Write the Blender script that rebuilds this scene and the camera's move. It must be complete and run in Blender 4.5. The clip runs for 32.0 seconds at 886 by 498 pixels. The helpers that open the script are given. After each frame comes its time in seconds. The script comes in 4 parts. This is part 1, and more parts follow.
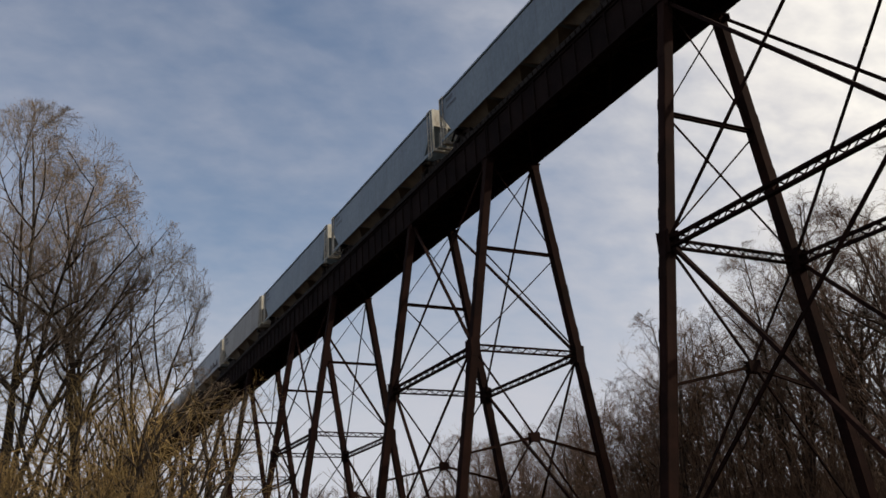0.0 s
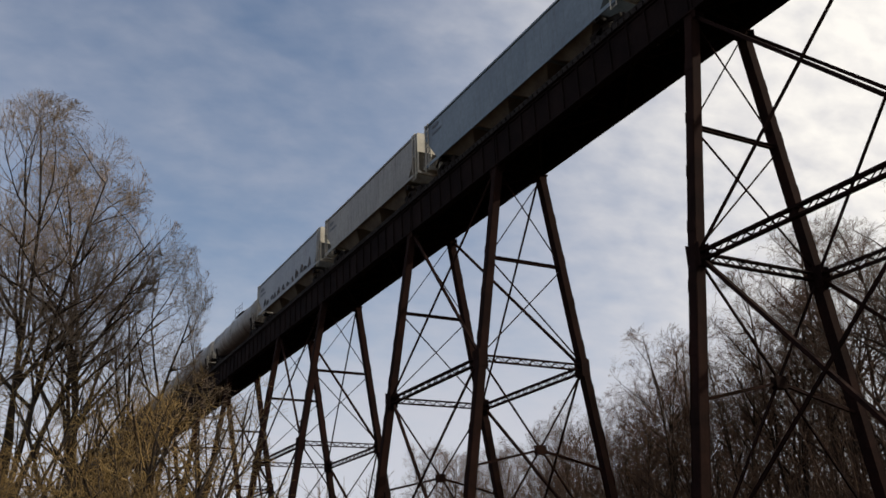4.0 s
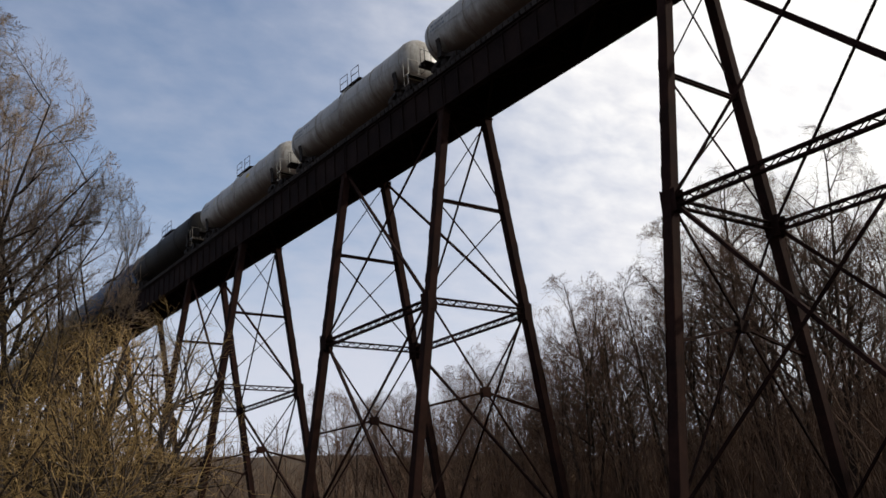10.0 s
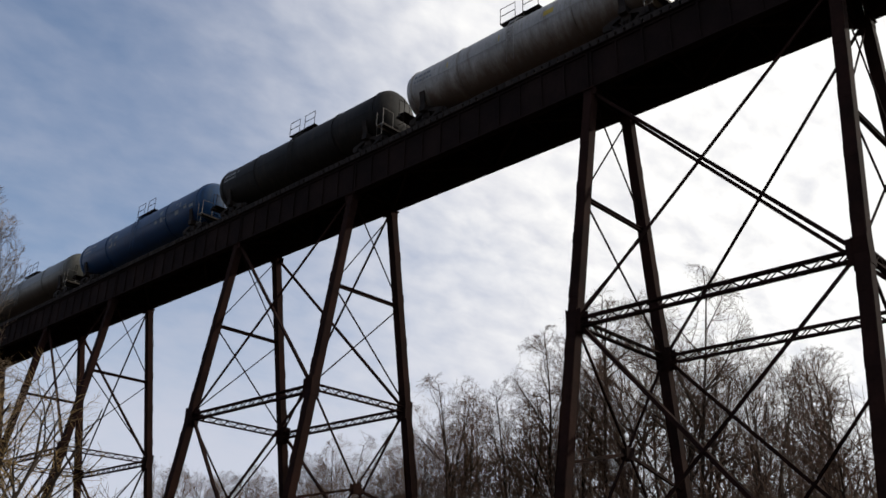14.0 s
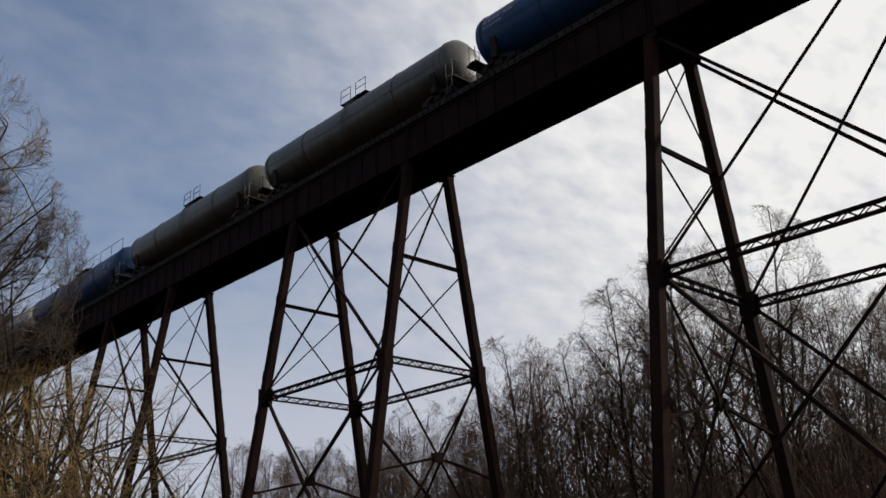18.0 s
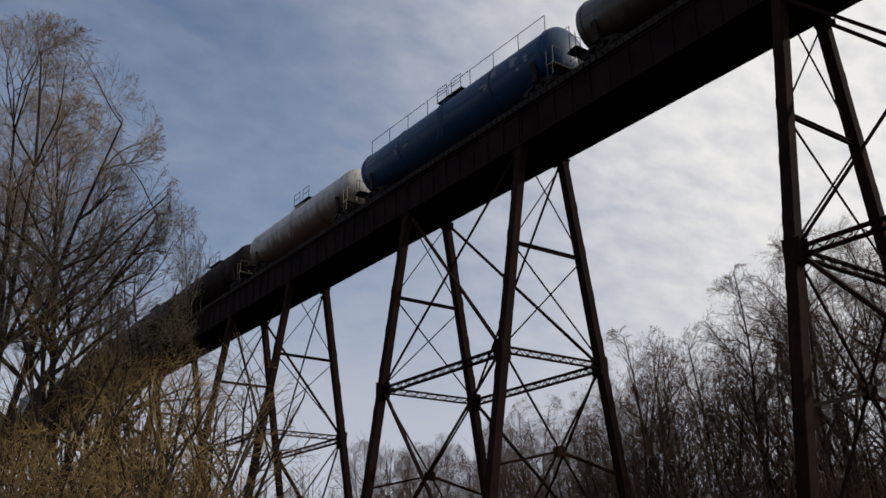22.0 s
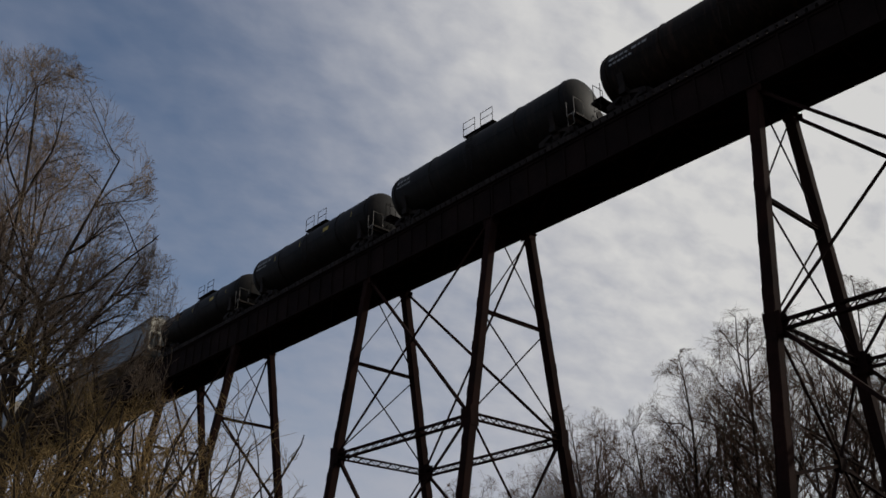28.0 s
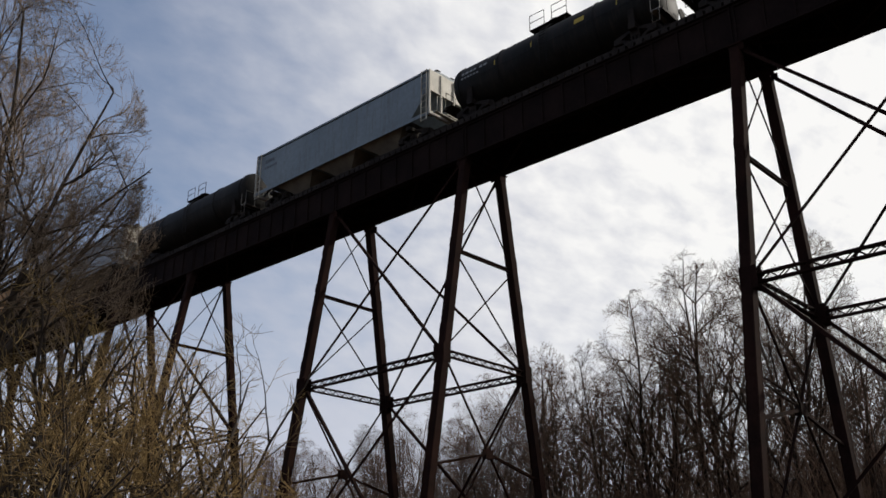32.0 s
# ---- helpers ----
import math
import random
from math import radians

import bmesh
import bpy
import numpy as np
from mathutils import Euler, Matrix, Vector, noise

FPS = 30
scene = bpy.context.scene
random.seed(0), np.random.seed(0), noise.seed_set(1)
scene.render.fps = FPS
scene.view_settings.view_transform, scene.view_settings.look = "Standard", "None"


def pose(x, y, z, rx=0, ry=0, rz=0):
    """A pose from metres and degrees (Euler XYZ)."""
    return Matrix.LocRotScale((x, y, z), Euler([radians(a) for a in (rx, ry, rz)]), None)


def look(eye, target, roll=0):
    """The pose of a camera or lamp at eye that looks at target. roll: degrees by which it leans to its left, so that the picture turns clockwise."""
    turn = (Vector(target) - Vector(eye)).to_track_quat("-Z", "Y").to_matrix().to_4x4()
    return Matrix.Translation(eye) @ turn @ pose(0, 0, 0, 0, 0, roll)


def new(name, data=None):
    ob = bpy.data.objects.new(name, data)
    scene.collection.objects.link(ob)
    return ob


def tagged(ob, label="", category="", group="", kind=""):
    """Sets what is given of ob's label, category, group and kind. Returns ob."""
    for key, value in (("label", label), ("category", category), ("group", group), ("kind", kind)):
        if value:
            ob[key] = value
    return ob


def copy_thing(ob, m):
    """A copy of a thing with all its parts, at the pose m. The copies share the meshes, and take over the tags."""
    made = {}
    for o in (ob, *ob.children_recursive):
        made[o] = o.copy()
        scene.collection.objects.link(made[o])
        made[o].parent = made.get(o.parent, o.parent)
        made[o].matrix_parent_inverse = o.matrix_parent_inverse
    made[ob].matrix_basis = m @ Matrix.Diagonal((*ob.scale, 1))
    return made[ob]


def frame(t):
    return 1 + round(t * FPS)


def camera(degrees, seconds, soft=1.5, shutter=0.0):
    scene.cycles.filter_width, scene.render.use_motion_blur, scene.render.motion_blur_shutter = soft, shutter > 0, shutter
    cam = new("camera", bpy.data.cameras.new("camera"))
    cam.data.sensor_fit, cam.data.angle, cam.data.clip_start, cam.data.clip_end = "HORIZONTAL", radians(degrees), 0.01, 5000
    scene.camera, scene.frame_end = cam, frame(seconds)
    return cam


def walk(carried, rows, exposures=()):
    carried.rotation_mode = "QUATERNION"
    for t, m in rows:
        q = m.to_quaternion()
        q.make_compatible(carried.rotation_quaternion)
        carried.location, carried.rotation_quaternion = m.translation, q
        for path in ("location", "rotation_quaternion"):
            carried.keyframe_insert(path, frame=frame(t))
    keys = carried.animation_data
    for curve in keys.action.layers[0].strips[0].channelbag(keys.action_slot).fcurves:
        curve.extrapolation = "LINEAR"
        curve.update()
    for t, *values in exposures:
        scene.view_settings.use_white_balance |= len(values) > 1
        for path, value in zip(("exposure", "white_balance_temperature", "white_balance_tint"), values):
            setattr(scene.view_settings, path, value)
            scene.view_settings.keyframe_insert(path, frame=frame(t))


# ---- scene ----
cam = camera(51.4, 32.0, soft=1.6)
# seconds, eye, target, roll
PATH = [
    (0, (-24.936, -24.965, -22.775), (-24.099, -23.289, -22.077), -3.1),
    (0.5, (-25.219, -24.916, -22.775), (-24.367, -23.25, -22.069), -3.1),
    (1, (-25.495, -24.86, -22.773), (-24.627, -23.203, -22.066), -3.3),
    (1.5, (-25.745, -24.718, -22.769), (-24.865, -23.067, -22.063), -3.3),
    (2, (-25.977, -24.45, -22.754), (-25.09, -22.804, -22.045), -3.2),
    (2.5, (-26.142, -24.11, -22.735), (-25.249, -22.467, -22.026), -2.8),
    (3, (-26.297, -23.802, -22.715), (-25.4, -22.161, -22.006), -2.6),
    (3.5, (-26.518, -23.552, -22.7), (-25.618, -21.913, -21.988), -2.5),
    (5.5, (-27.765, -22.707, -22.672), (-26.837, -21.102, -21.923), -2.3),
    (6, (-28.011, -22.392, -22.645), (-27.055, -20.776, -21.958), -2.6),
    (6.5, (-28.168, -21.95, -22.608), (-27.19, -20.324, -21.973), -2.6),
    (7, (-28.318, -21.548, -22.582), (-27.327, -19.928, -21.957), -2.8),
    (7.5, (-28.544, -21.436, -22.571), (-27.545, -19.82, -21.946), -3.1),
    (8, (-28.83, -21.493, -22.577), (-27.814, -19.885, -21.961), -3.3),
    (8.5, (-29.096, -21.491, -22.594), (-28.052, -19.896, -21.989), -3.5),
    (9, (-29.317, -21.363, -22.616), (-28.238, -19.79, -22.015), -3.5),
    (9.5, (-29.459, -21.108, -22.639), (-28.345, -19.558, -22.039), -3.6),
    (10, (-29.58, -20.782, -22.643), (-28.434, -19.258, -22.04), -3.5),
    (10.5, (-29.696, -20.478, -22.627), (-28.52, -18.979, -22.018), -3.7),
    (11, (-29.769, -20.141, -22.596), (-28.565, -18.668, -21.98), -3.6),
    (11.5, (-29.811, -19.859, -22.563), (-28.582, -18.409, -21.941), -3.5),
    (12, (-29.871, -19.728, -22.539), (-28.622, -18.298, -21.911), -3.5),
    (12.5, (-29.983, -19.685, -22.51), (-28.715, -18.281, -21.861), -2.6),
    (13, (-30.141, -19.661, -22.474), (-28.848, -18.308, -21.768), -0.5),
    (13.5, (-30.338, -19.595, -22.414), (-29.02, -18.313, -21.628), 2.0),
    (15.5, (-31.16, -18.57, -21.796), (-29.822, -17.284, -21.05), -1.4),
    (16, (-31.25, -18.299, -21.746), (-29.921, -17.004, -20.998), -1.9),
    (16.5, (-31.221, -18.086, -21.754), (-29.904, -16.784, -20.999), -2.2),
    (17, (-31.139, -17.977, -21.806), (-29.835, -16.659, -21.057), -2.1),
    (17.5, (-31.052, -17.938, -21.873), (-29.757, -16.599, -21.146), -2.1),
    (18, (-31.021, -17.955, -21.926), (-29.733, -16.597, -21.221), -2.1),
    (18.5, (-31.035, -18.021, -21.953), (-29.752, -16.653, -21.258), -2.2),
    (19, (-31.065, -18.11, -21.957), (-29.788, -16.739, -21.258), -2.2),
    (19.5, (-31.07, -18.169, -21.957), (-29.798, -16.798, -21.25), -1.9),
    (20, (-30.911, -17.97, -21.935), (-29.653, -16.591, -21.216), -1.8),
    (20.5, (-30.711, -17.773, -21.901), (-29.486, -16.368, -21.177), -1.6),
    (21, (-30.537, -17.591, -21.871), (-29.354, -16.149, -21.148), -1.4),
    (21.5, (-30.344, -17.28, -21.861), (-29.208, -15.798, -21.145), -1.0),
    (22, (-30.094, -16.891, -21.87), (-28.999, -15.373, -21.165), -0.9),
    (22.5, (-29.811, -16.535, -21.891), (-28.745, -14.989, -21.2), -0.6),
    (23, (-29.606, -16.574, -21.927), (-28.567, -15.009, -21.242), -0.8),
    (23.5, (-29.47, -16.585, -21.962), (-28.445, -15.012, -21.272), -0.9),
    (24, (-29.515, -16.626, -22.021), (-28.495, -15.052, -21.327), -0.6),
    (24.5, (-29.706, -16.537, -22.118), (-28.684, -14.966, -21.419), -0.9),
    (26.5, (-31.105, -15.427, -22.968), (-29.949, -13.969, -22.233), -1.7),
    (27, (-31.502, -15.243, -23.018), (-30.308, -13.828, -22.262), -1.5),
    (27.5, (-31.952, -15.142, -23.017), (-30.759, -13.783, -22.164), -0.3),
    (28, (-32.393, -15.023, -22.987), (-31.195, -13.682, -22.111), -0.0),
    (28.5, (-32.7, -14.708, -22.926), (-31.476, -13.36, -22.099), -0.3),
    (29, (-32.93, -14.417, -22.872), (-31.68, -13.062, -22.097), -0.5),
    (29.5, (-33.194, -14.261, -22.823), (-31.921, -12.902, -22.093), -0.5),
    (30, (-33.469, -14.231, -22.785), (-32.183, -12.871, -22.08), -0.7),
    (30.5, (-33.734, -14.109, -22.741), (-32.435, -12.761, -22.036), -0.5),
    (31, (-34.102, -14.032, -22.7), (-32.787, -12.705, -21.986), -0.3),
    (31.5, (-34.548, -14.065, -22.683), (-33.213, -12.765, -21.956), 0.1),
    (32, (-34.878, -13.874, -22.663), (-33.517, -12.603, -21.934), 0.0),
]
EXPOSURES = [(0, 0.12, 6920, 10), (1, 0.2, 6900, 10), (2, 0.22, 6860, 10), (3, 0.2, 6840, 10), (6, 0.06, 6760, 10), (7, 0.30, 6740, 10), (8, 0.33, 6700, 10), (9, 0.34, 6640, 10), (10, 0.36, 6600, 10),
             (11, 0.36, 6620, 10), (12, 0.29, 6550, 10), (13, 0.31, 6500, 10), (16, -0.14, 6450, 10), (17, -0.19, 6450, 10), (18, -0.04, 6450, 10), (19, 0.14, 6500, 10), (20, -0.12, 6500, 10), (21, -0.22, 6500, 10),
             (22, -0.09, 6500, 10), (23, 0.16, 6500, 10), (24, 0.21, 6500, 10), (27, 0.14, 6500, 10), (28, -0.48, 6450, 10), (29, -0.39, 6450, 10), (30, -0.07, 6450, 10), (31, 0.13, 6450, 10), (32, 0.08, 6450, 10)]
walk(cam, [(t, look(eye, aim, roll)) for t, eye, aim, roll in PATH], EXPOSURES)

# ---- sky and sun ----
SUN = Vector((0.78, -0.42, 0.52)).normalized()
sun_data = bpy.data.lights.new("sun", "SUN")
sun_data.energy, sun_data.angle, sun_data.color = 2.6, radians(0.8), (1.0, 0.93, 0.82)
sun = new("sun", sun_data)
sun.matrix_world = look((60, -60, 80), Vector((60, -60, 80)) - SUN)


def nodes_of(tree):
    """Short ways to add and link nodes."""
    def add(kind, **kw):
        n = tree.nodes.new(kind)
        for key, value in kw.items():
            if key in n.inputs:
                n.inputs[key].default_value = value
        return n
    return add, tree.links.new


def sky():
    world = bpy.data.worlds.new("sky")
    scene.world = world
    world.use_nodes = True
    t = world.node_tree
    add, link = nodes_of(t)
    bg = t.nodes["Background"]
    air = add("ShaderNodeTexSky")
    air.sky_type, air.sun_disc = "NISHITA", False
    air.sun_elevation = math.asin(SUN.z)
    air.sun_rotation = math.atan2(SUN.x, SUN.y)
    air.air_density, air.dust_density, air.ozone_density = 1.0, 0.5, 2.0
    dim = add("ShaderNodeVectorMath")
    dim.operation = "SCALE"
    dim.inputs["Scale"].default_value = SKY_AIR
    link(air.outputs[0], dim.inputs[0])
    co = add("ShaderNodeTexCoord")
    # the cloud sheet: the way to the sky, met with a level far above
    split = add("ShaderNodeSeparateXYZ")
    link(co.outputs["Generated"], split.inputs[0])
    up = add("ShaderNodeMath")
    up.operation = "MAXIMUM"
    up.inputs[1].default_value = 0.0
    link(split.outputs["Z"], up.inputs[0])
    lift = add("ShaderNodeMath")
    lift.operation = "ADD"
    lift.inputs[1].default_value = 0.35
    link(up.outputs[0], lift.inputs[0])
    flat = add("ShaderNodeVectorMath")
    flat.operation = "DIVIDE"
    link(co.outputs["Generated"], flat.inputs[0])
    link(lift.outputs[0], flat.inputs[1])
    turn = add("ShaderNodeMapping")
    turn.inputs["Rotation"].default_value = (0, 0, radians(50))
    turn.inputs["Scale"].default_value = (1.0, 1.5, 0.0)
    link(flat.outputs[0], turn.inputs[0])
    big = add("ShaderNodeTexNoise", Scale=1.5, Detail=6.0, Roughness=0.5, Distortion=0.2)
    link(turn.outputs[0], big.inputs["Vector"])
    turn2 = add("ShaderNodeMapping")
    turn2.inputs["Rotation"].default_value = (0, 0, radians(35))
    turn2.inputs["Scale"].default_value = (1.0, 1.45, 0.0)
    link(flat.outputs[0], turn2.inputs[0])
    fine = add("ShaderNodeTexNoise", Scale=15.0, Detail=5.0, Roughness=0.52, Distortion=0.15)
    link(turn2.outputs[0], fine.inputs["Vector"])
    # nearer the sun the veil is thicker and brighter
    dot = add("ShaderNodeVectorMath")
    dot.operation = "DOT_PRODUCT"
    link(co.outputs["Generated"], dot.inputs[0])
    dot.inputs[1].default_value = SUN
    near = add("ShaderNodeMapRange")
    near.interpolation_type = "SMOOTHSTEP"
    near.inputs["From Min"].default_value, near.inputs["From Max"].default_value = NEAR_SUN
    link(dot.outputs["Value"], near.inputs["Value"])
    soft = add("ShaderNodeMath")
    soft.operation = "MULTIPLY"
    link(big.outputs[0], soft.inputs[0])
    soft.inputs[1].default_value = 0.36
    mix1 = add("ShaderNodeMath")
    mix1.operation = "MULTIPLY_ADD"
    link(fine.outputs[0], mix1.inputs[0])
    mix1.inputs[1].default_value = 0.17
    link(soft.outputs[0], mix1.inputs[2])
    mix2 = add("ShaderNodeMath")
    mix2.operation = "MULTIPLY_ADD"
    link(near.outputs[0], mix2.inputs[0])
    mix2.inputs[1].default_value = 0.50
    link(mix1.outputs[0], mix2.inputs[2])
    cover = add("ShaderNodeMapRange")
    cover.interpolation_type = "SMOOTHSTEP"
    cover.inputs["From Min"].default_value, cover.inputs["From Max"].default_value = COVER
    low = add("ShaderNodeMapRange")
    low.interpolation_type = "SMOOTHSTEP"
    low.inputs["From Max"].default_value = 0.40
    low.inputs["To Min"].default_value, low.inputs["To Max"].default_value = 0.42, 0.0
    link(up.outputs[0], low.inputs["Value"])
    thick = add("ShaderNodeMath")
    thick.operation = "ADD"
    link(mix2.outputs[0], thick.inputs[0])
    link(low.outputs[0], thick.inputs[1])
    link(thick.outputs[0], cover.inputs["Value"])
    tone = add("ShaderNodeMix")
    tone.data_type = "RGBA"
    shade = add("ShaderNodeMath")
    shade.operation = "MULTIPLY_ADD"
    link(fine.outputs[0], shade.inputs[0])
    shade.inputs[1].default_value = 1.9
    shade.inputs[2].default_value = -0.92
    held = add("ShaderNodeMath")
    held.operation = "MULTIPLY"
    link(shade.outputs[0], held.inputs[0])
    link(near.outputs[0], held.inputs[1])
    lit = add("ShaderNodeMath")
    lit.operation = "ADD"
    lit.use_clamp = True
    link(held.outputs[0], lit.inputs[0])
    link(near.outputs[0], lit.inputs[1])
    link(lit.outputs[0], tone.inputs["Factor"])
    tone.inputs["A"].default_value = CLOUD_FAR
    tone.inputs["B"].default_value = CLOUD_NEAR
    both = add("ShaderNodeMix")
    both.data_type = "RGBA"
    link(cover.outputs[0], both.inputs["Factor"])
    link(dim.outputs[0], both.inputs["A"])
    # paler towards the horizon
    pale = add("ShaderNodeMix")
    pale.data_type = "RGBA"
    link(low.outputs[0], pale.inputs["Factor"])
    link(tone.outputs["Result"], pale.inputs["A"])
    pale.inputs["B"].default_value = HORIZON
    link(pale.outputs["Result"], both.inputs["B"])
    link(both.outputs["Result"], bg.inputs["Color"])
    bg.inputs["Strength"].default_value = 1.0


SKY_AIR = 0.114
NEAR_SUN = (0.165, 0.775)
COVER = (0.085, 0.60)
CLOUD_FAR = (0.465, 0.483, 0.565, 1)
HORIZON = (0.64, 0.70, 0.80, 1)
CLOUD_NEAR = (0.905, 0.895, 0.875, 1)
sky()


# ---- materials ----
def material(name, base, other, scale, rough=0.7, metal=0.0, bump=0.3, stretch=(1, 1, 1), streak=None, vary=0.0, fine=12.0, spec=0.5, belly=None):
    """A surface of two tones mixed by noise at two scales, with grain, relief and, at will, dark streaks."""
    m = bpy.data.materials.new(name)
    m.use_nodes = True
    t = m.node_tree
    add, link = nodes_of(t)
    bsdf = t.nodes["Principled BSDF"]
    co = add("ShaderNodeTexCoord")
    place = add("ShaderNodeMapping")
    place.inputs["Scale"].default_value = stretch
    link(co.outputs["Object"], place.inputs[0])
    coarse = add("ShaderNodeTexNoise", Scale=scale, Detail=5.0, Roughness=0.6)
    grain = add("ShaderNodeTexNoise", Scale=scale * fine, Detail=3.0, Roughness=0.6)
    link(place.outputs[0], coarse.inputs["Vector"])
    link(place.outputs[0], grain.inputs["Vector"])
    soft = add("ShaderNodeMapRange")
    soft.inputs["From Min"].default_value, soft.inputs["From Max"].default_value = 0.36, 0.66
    link(coarse.outputs[0], soft.inputs["Value"])
    mix = add("ShaderNodeMix")
    mix.data_type = "RGBA"
    mix.inputs["A"].default_value, mix.inputs["B"].default_value = (*base, 1), (*other, 1)
    link(soft.outputs[0], mix.inputs["Factor"])
    out = mix.outputs["Result"]
    if streak:
        place2 = add("ShaderNodeMapping")
        place2.inputs["Scale"].default_value = (1.0, 3.0, 0.25)
        link(co.outputs["Object"], place2.inputs[0])
        run = add("ShaderNodeTexNoise", Scale=1.7, Detail=6.0, Roughness=0.7)
        link(place2.outputs[0], run.inputs["Vector"])
        cut = add("ShaderNodeMapRange")
        cut.inputs["From Min"].default_value, cut.inputs["From Max"].default_value = 0.50, 0.72
        link(run.outputs[0], cut.inputs["Value"])
        mix2 = add("ShaderNodeMix")
        mix2.data_type = "RGBA"
        link(cut.outputs[0], mix2.inputs["Factor"])
        link(out, mix2.inputs["A"])
        mix2.inputs["B"].default_value = (*streak, 1)
        out = mix2.outputs["Result"]
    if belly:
        # darker tone low down with a ragged upper edge, grime on TANK_CLEAN; heights above the rail
        tone, full, fade_z = belly
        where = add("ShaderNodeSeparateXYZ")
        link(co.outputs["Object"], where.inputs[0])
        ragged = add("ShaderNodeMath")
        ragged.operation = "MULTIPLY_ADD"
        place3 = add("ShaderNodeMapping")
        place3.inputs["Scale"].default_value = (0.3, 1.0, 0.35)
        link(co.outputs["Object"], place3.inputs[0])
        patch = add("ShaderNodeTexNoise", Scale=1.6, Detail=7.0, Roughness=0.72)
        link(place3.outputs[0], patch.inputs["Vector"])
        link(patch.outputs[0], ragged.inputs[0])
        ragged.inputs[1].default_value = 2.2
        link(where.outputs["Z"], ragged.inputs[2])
        low_mask = add("ShaderNodeMapRange")
        low_mask.inputs["From Min"].default_value, low_mask.inputs["From Max"].default_value = full + 1.1, fade_z + 1.1
        low_mask.inputs["To Min"].default_value, low_mask.inputs["To Max"].default_value = 0.92, 0.0
        link(ragged.outputs[0], low_mask.inputs["Value"])
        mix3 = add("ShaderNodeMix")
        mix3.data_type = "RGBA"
        link(low_mask.outputs[0], mix3.inputs["Factor"])
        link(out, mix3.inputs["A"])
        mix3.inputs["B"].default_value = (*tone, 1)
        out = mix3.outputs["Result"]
    shade = add("ShaderNodeMapRange")
    shade.inputs["To Min"].default_value, shade.inputs["To Max"].default_value = 0.72, 1.28
    link(grain.outputs[0], shade.inputs["Value"])
    scaled = add("ShaderNodeVectorMath")
    scaled.operation = "SCALE"
    link(out, scaled.inputs[0])
    link(shade.outputs[0], scaled.inputs["Scale"])
    out = scaled.outputs[0]
    if vary:
        info = add("ShaderNodeObjectInfo")
        span = add("ShaderNodeMapRange")
        span.inputs["To Min"].default_value, span.inputs["To Max"].default_value = 1 - vary, 1 + vary
        link(info.outputs["Random"], span.inputs["Value"])
        again = add("ShaderNodeVectorMath")
        again.operation = "SCALE"
        link(out, again.inputs[0])
        link(span.outputs[0], again.inputs["Scale"])
        out = again.outputs[0]
    link(out, bsdf.inputs["Base Color"])
    bsdf.inputs["Roughness"].default_value, bsdf.inputs["Metallic"].default_value = rough, metal
    bsdf.inputs["Specular IOR Level"].default_value = spec
    if bump:
        relief = add("ShaderNodeBump", Strength=bump, Distance=0.02)
        link(grain.outputs[0], relief.inputs["Height"])
        link(relief.outputs[0], bsdf.inputs["Normal"])
    return m


STEEL = material("weathered_steel", (0.0120, 0.0062, 0.0050), (0.0220, 0.0100, 0.0074), 0.8, 0.9, 0.0, 0.4, vary=0.2, spec=0.05)
GIRDER = material("sooty_girder_steel", (0.0100, 0.0064, 0.0058), (0.0180, 0.0108, 0.0092), 0.5, 0.9, 0.0, 0.4, spec=0.06)
TIMBER = material("creosoted_timber", (0.020, 0.016, 0.014), (0.034, 0.027, 0.023), 2.0, 0.9, stretch=(0.3, 3, 3), vary=0.3, spec=0.12)
RAIL = material("rusty_rail", (0.10, 0.06, 0.04), (0.16, 0.10, 0.07), 3.0, 0.5, 0.6)
DARK = material("running_gear_iron", (0.013, 0.010, 0.0085), (0.026, 0.019, 0.0145), 2.0, 0.75, 0.0, 0.4, spec=0.12)
HOPPER_BLUE = material("blue_grey_car_paint", (0.160, 0.205, 0.235), (0.20, 0.25, 0.28), 0.35, 0.55, bump=0.1, streak=(0.14, 0.16, 0.18))
HOPPER_SLATE = material("slate_grey_car_paint", (0.145, 0.178, 0.198), (0.185, 0.222, 0.242), 0.35, 0.55, bump=0.1, streak=(0.12, 0.125, 0.13))
HOPPER_BEIGE = material("dusty_beige_car_paint", (0.26, 0.25, 0.22), (0.33, 0.31, 0.27), 0.35, 0.6, bump=0.1, streak=(0.17, 0.15, 0.13))
HOPPER_PALE = material("pale_grey_car_paint", (0.26, 0.285, 0.30), (0.33, 0.35, 0.36), 0.35, 0.55, bump=0.1, streak=(0.24, 0.23, 0.22))
# pale paint of ladders and end frames, with sunlight on the ends mixed into its tone
END_PALE = material("cream_sunlit_end_paint", (0.42, 0.39, 0.32), (0.55, 0.51, 0.43), 0.9, 0.6, bump=0.1, streak=(0.25, 0.20, 0.15))
# dark railings lightened in colour where the sun strikes them
GEAR_LIT = material("sunlit_grey_railing", (0.13, 0.118, 0.10), (0.20, 0.178, 0.148), 1.2, 0.65, bump=0.1)
BAY = material("rust_stained_hopper_bay", (0.105, 0.090, 0.070), (0.18, 0.155, 0.12), 0.8, 0.7, bump=0.2)
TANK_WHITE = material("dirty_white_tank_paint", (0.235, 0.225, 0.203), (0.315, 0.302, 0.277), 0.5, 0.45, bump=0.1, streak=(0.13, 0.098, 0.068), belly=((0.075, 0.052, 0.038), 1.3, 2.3))
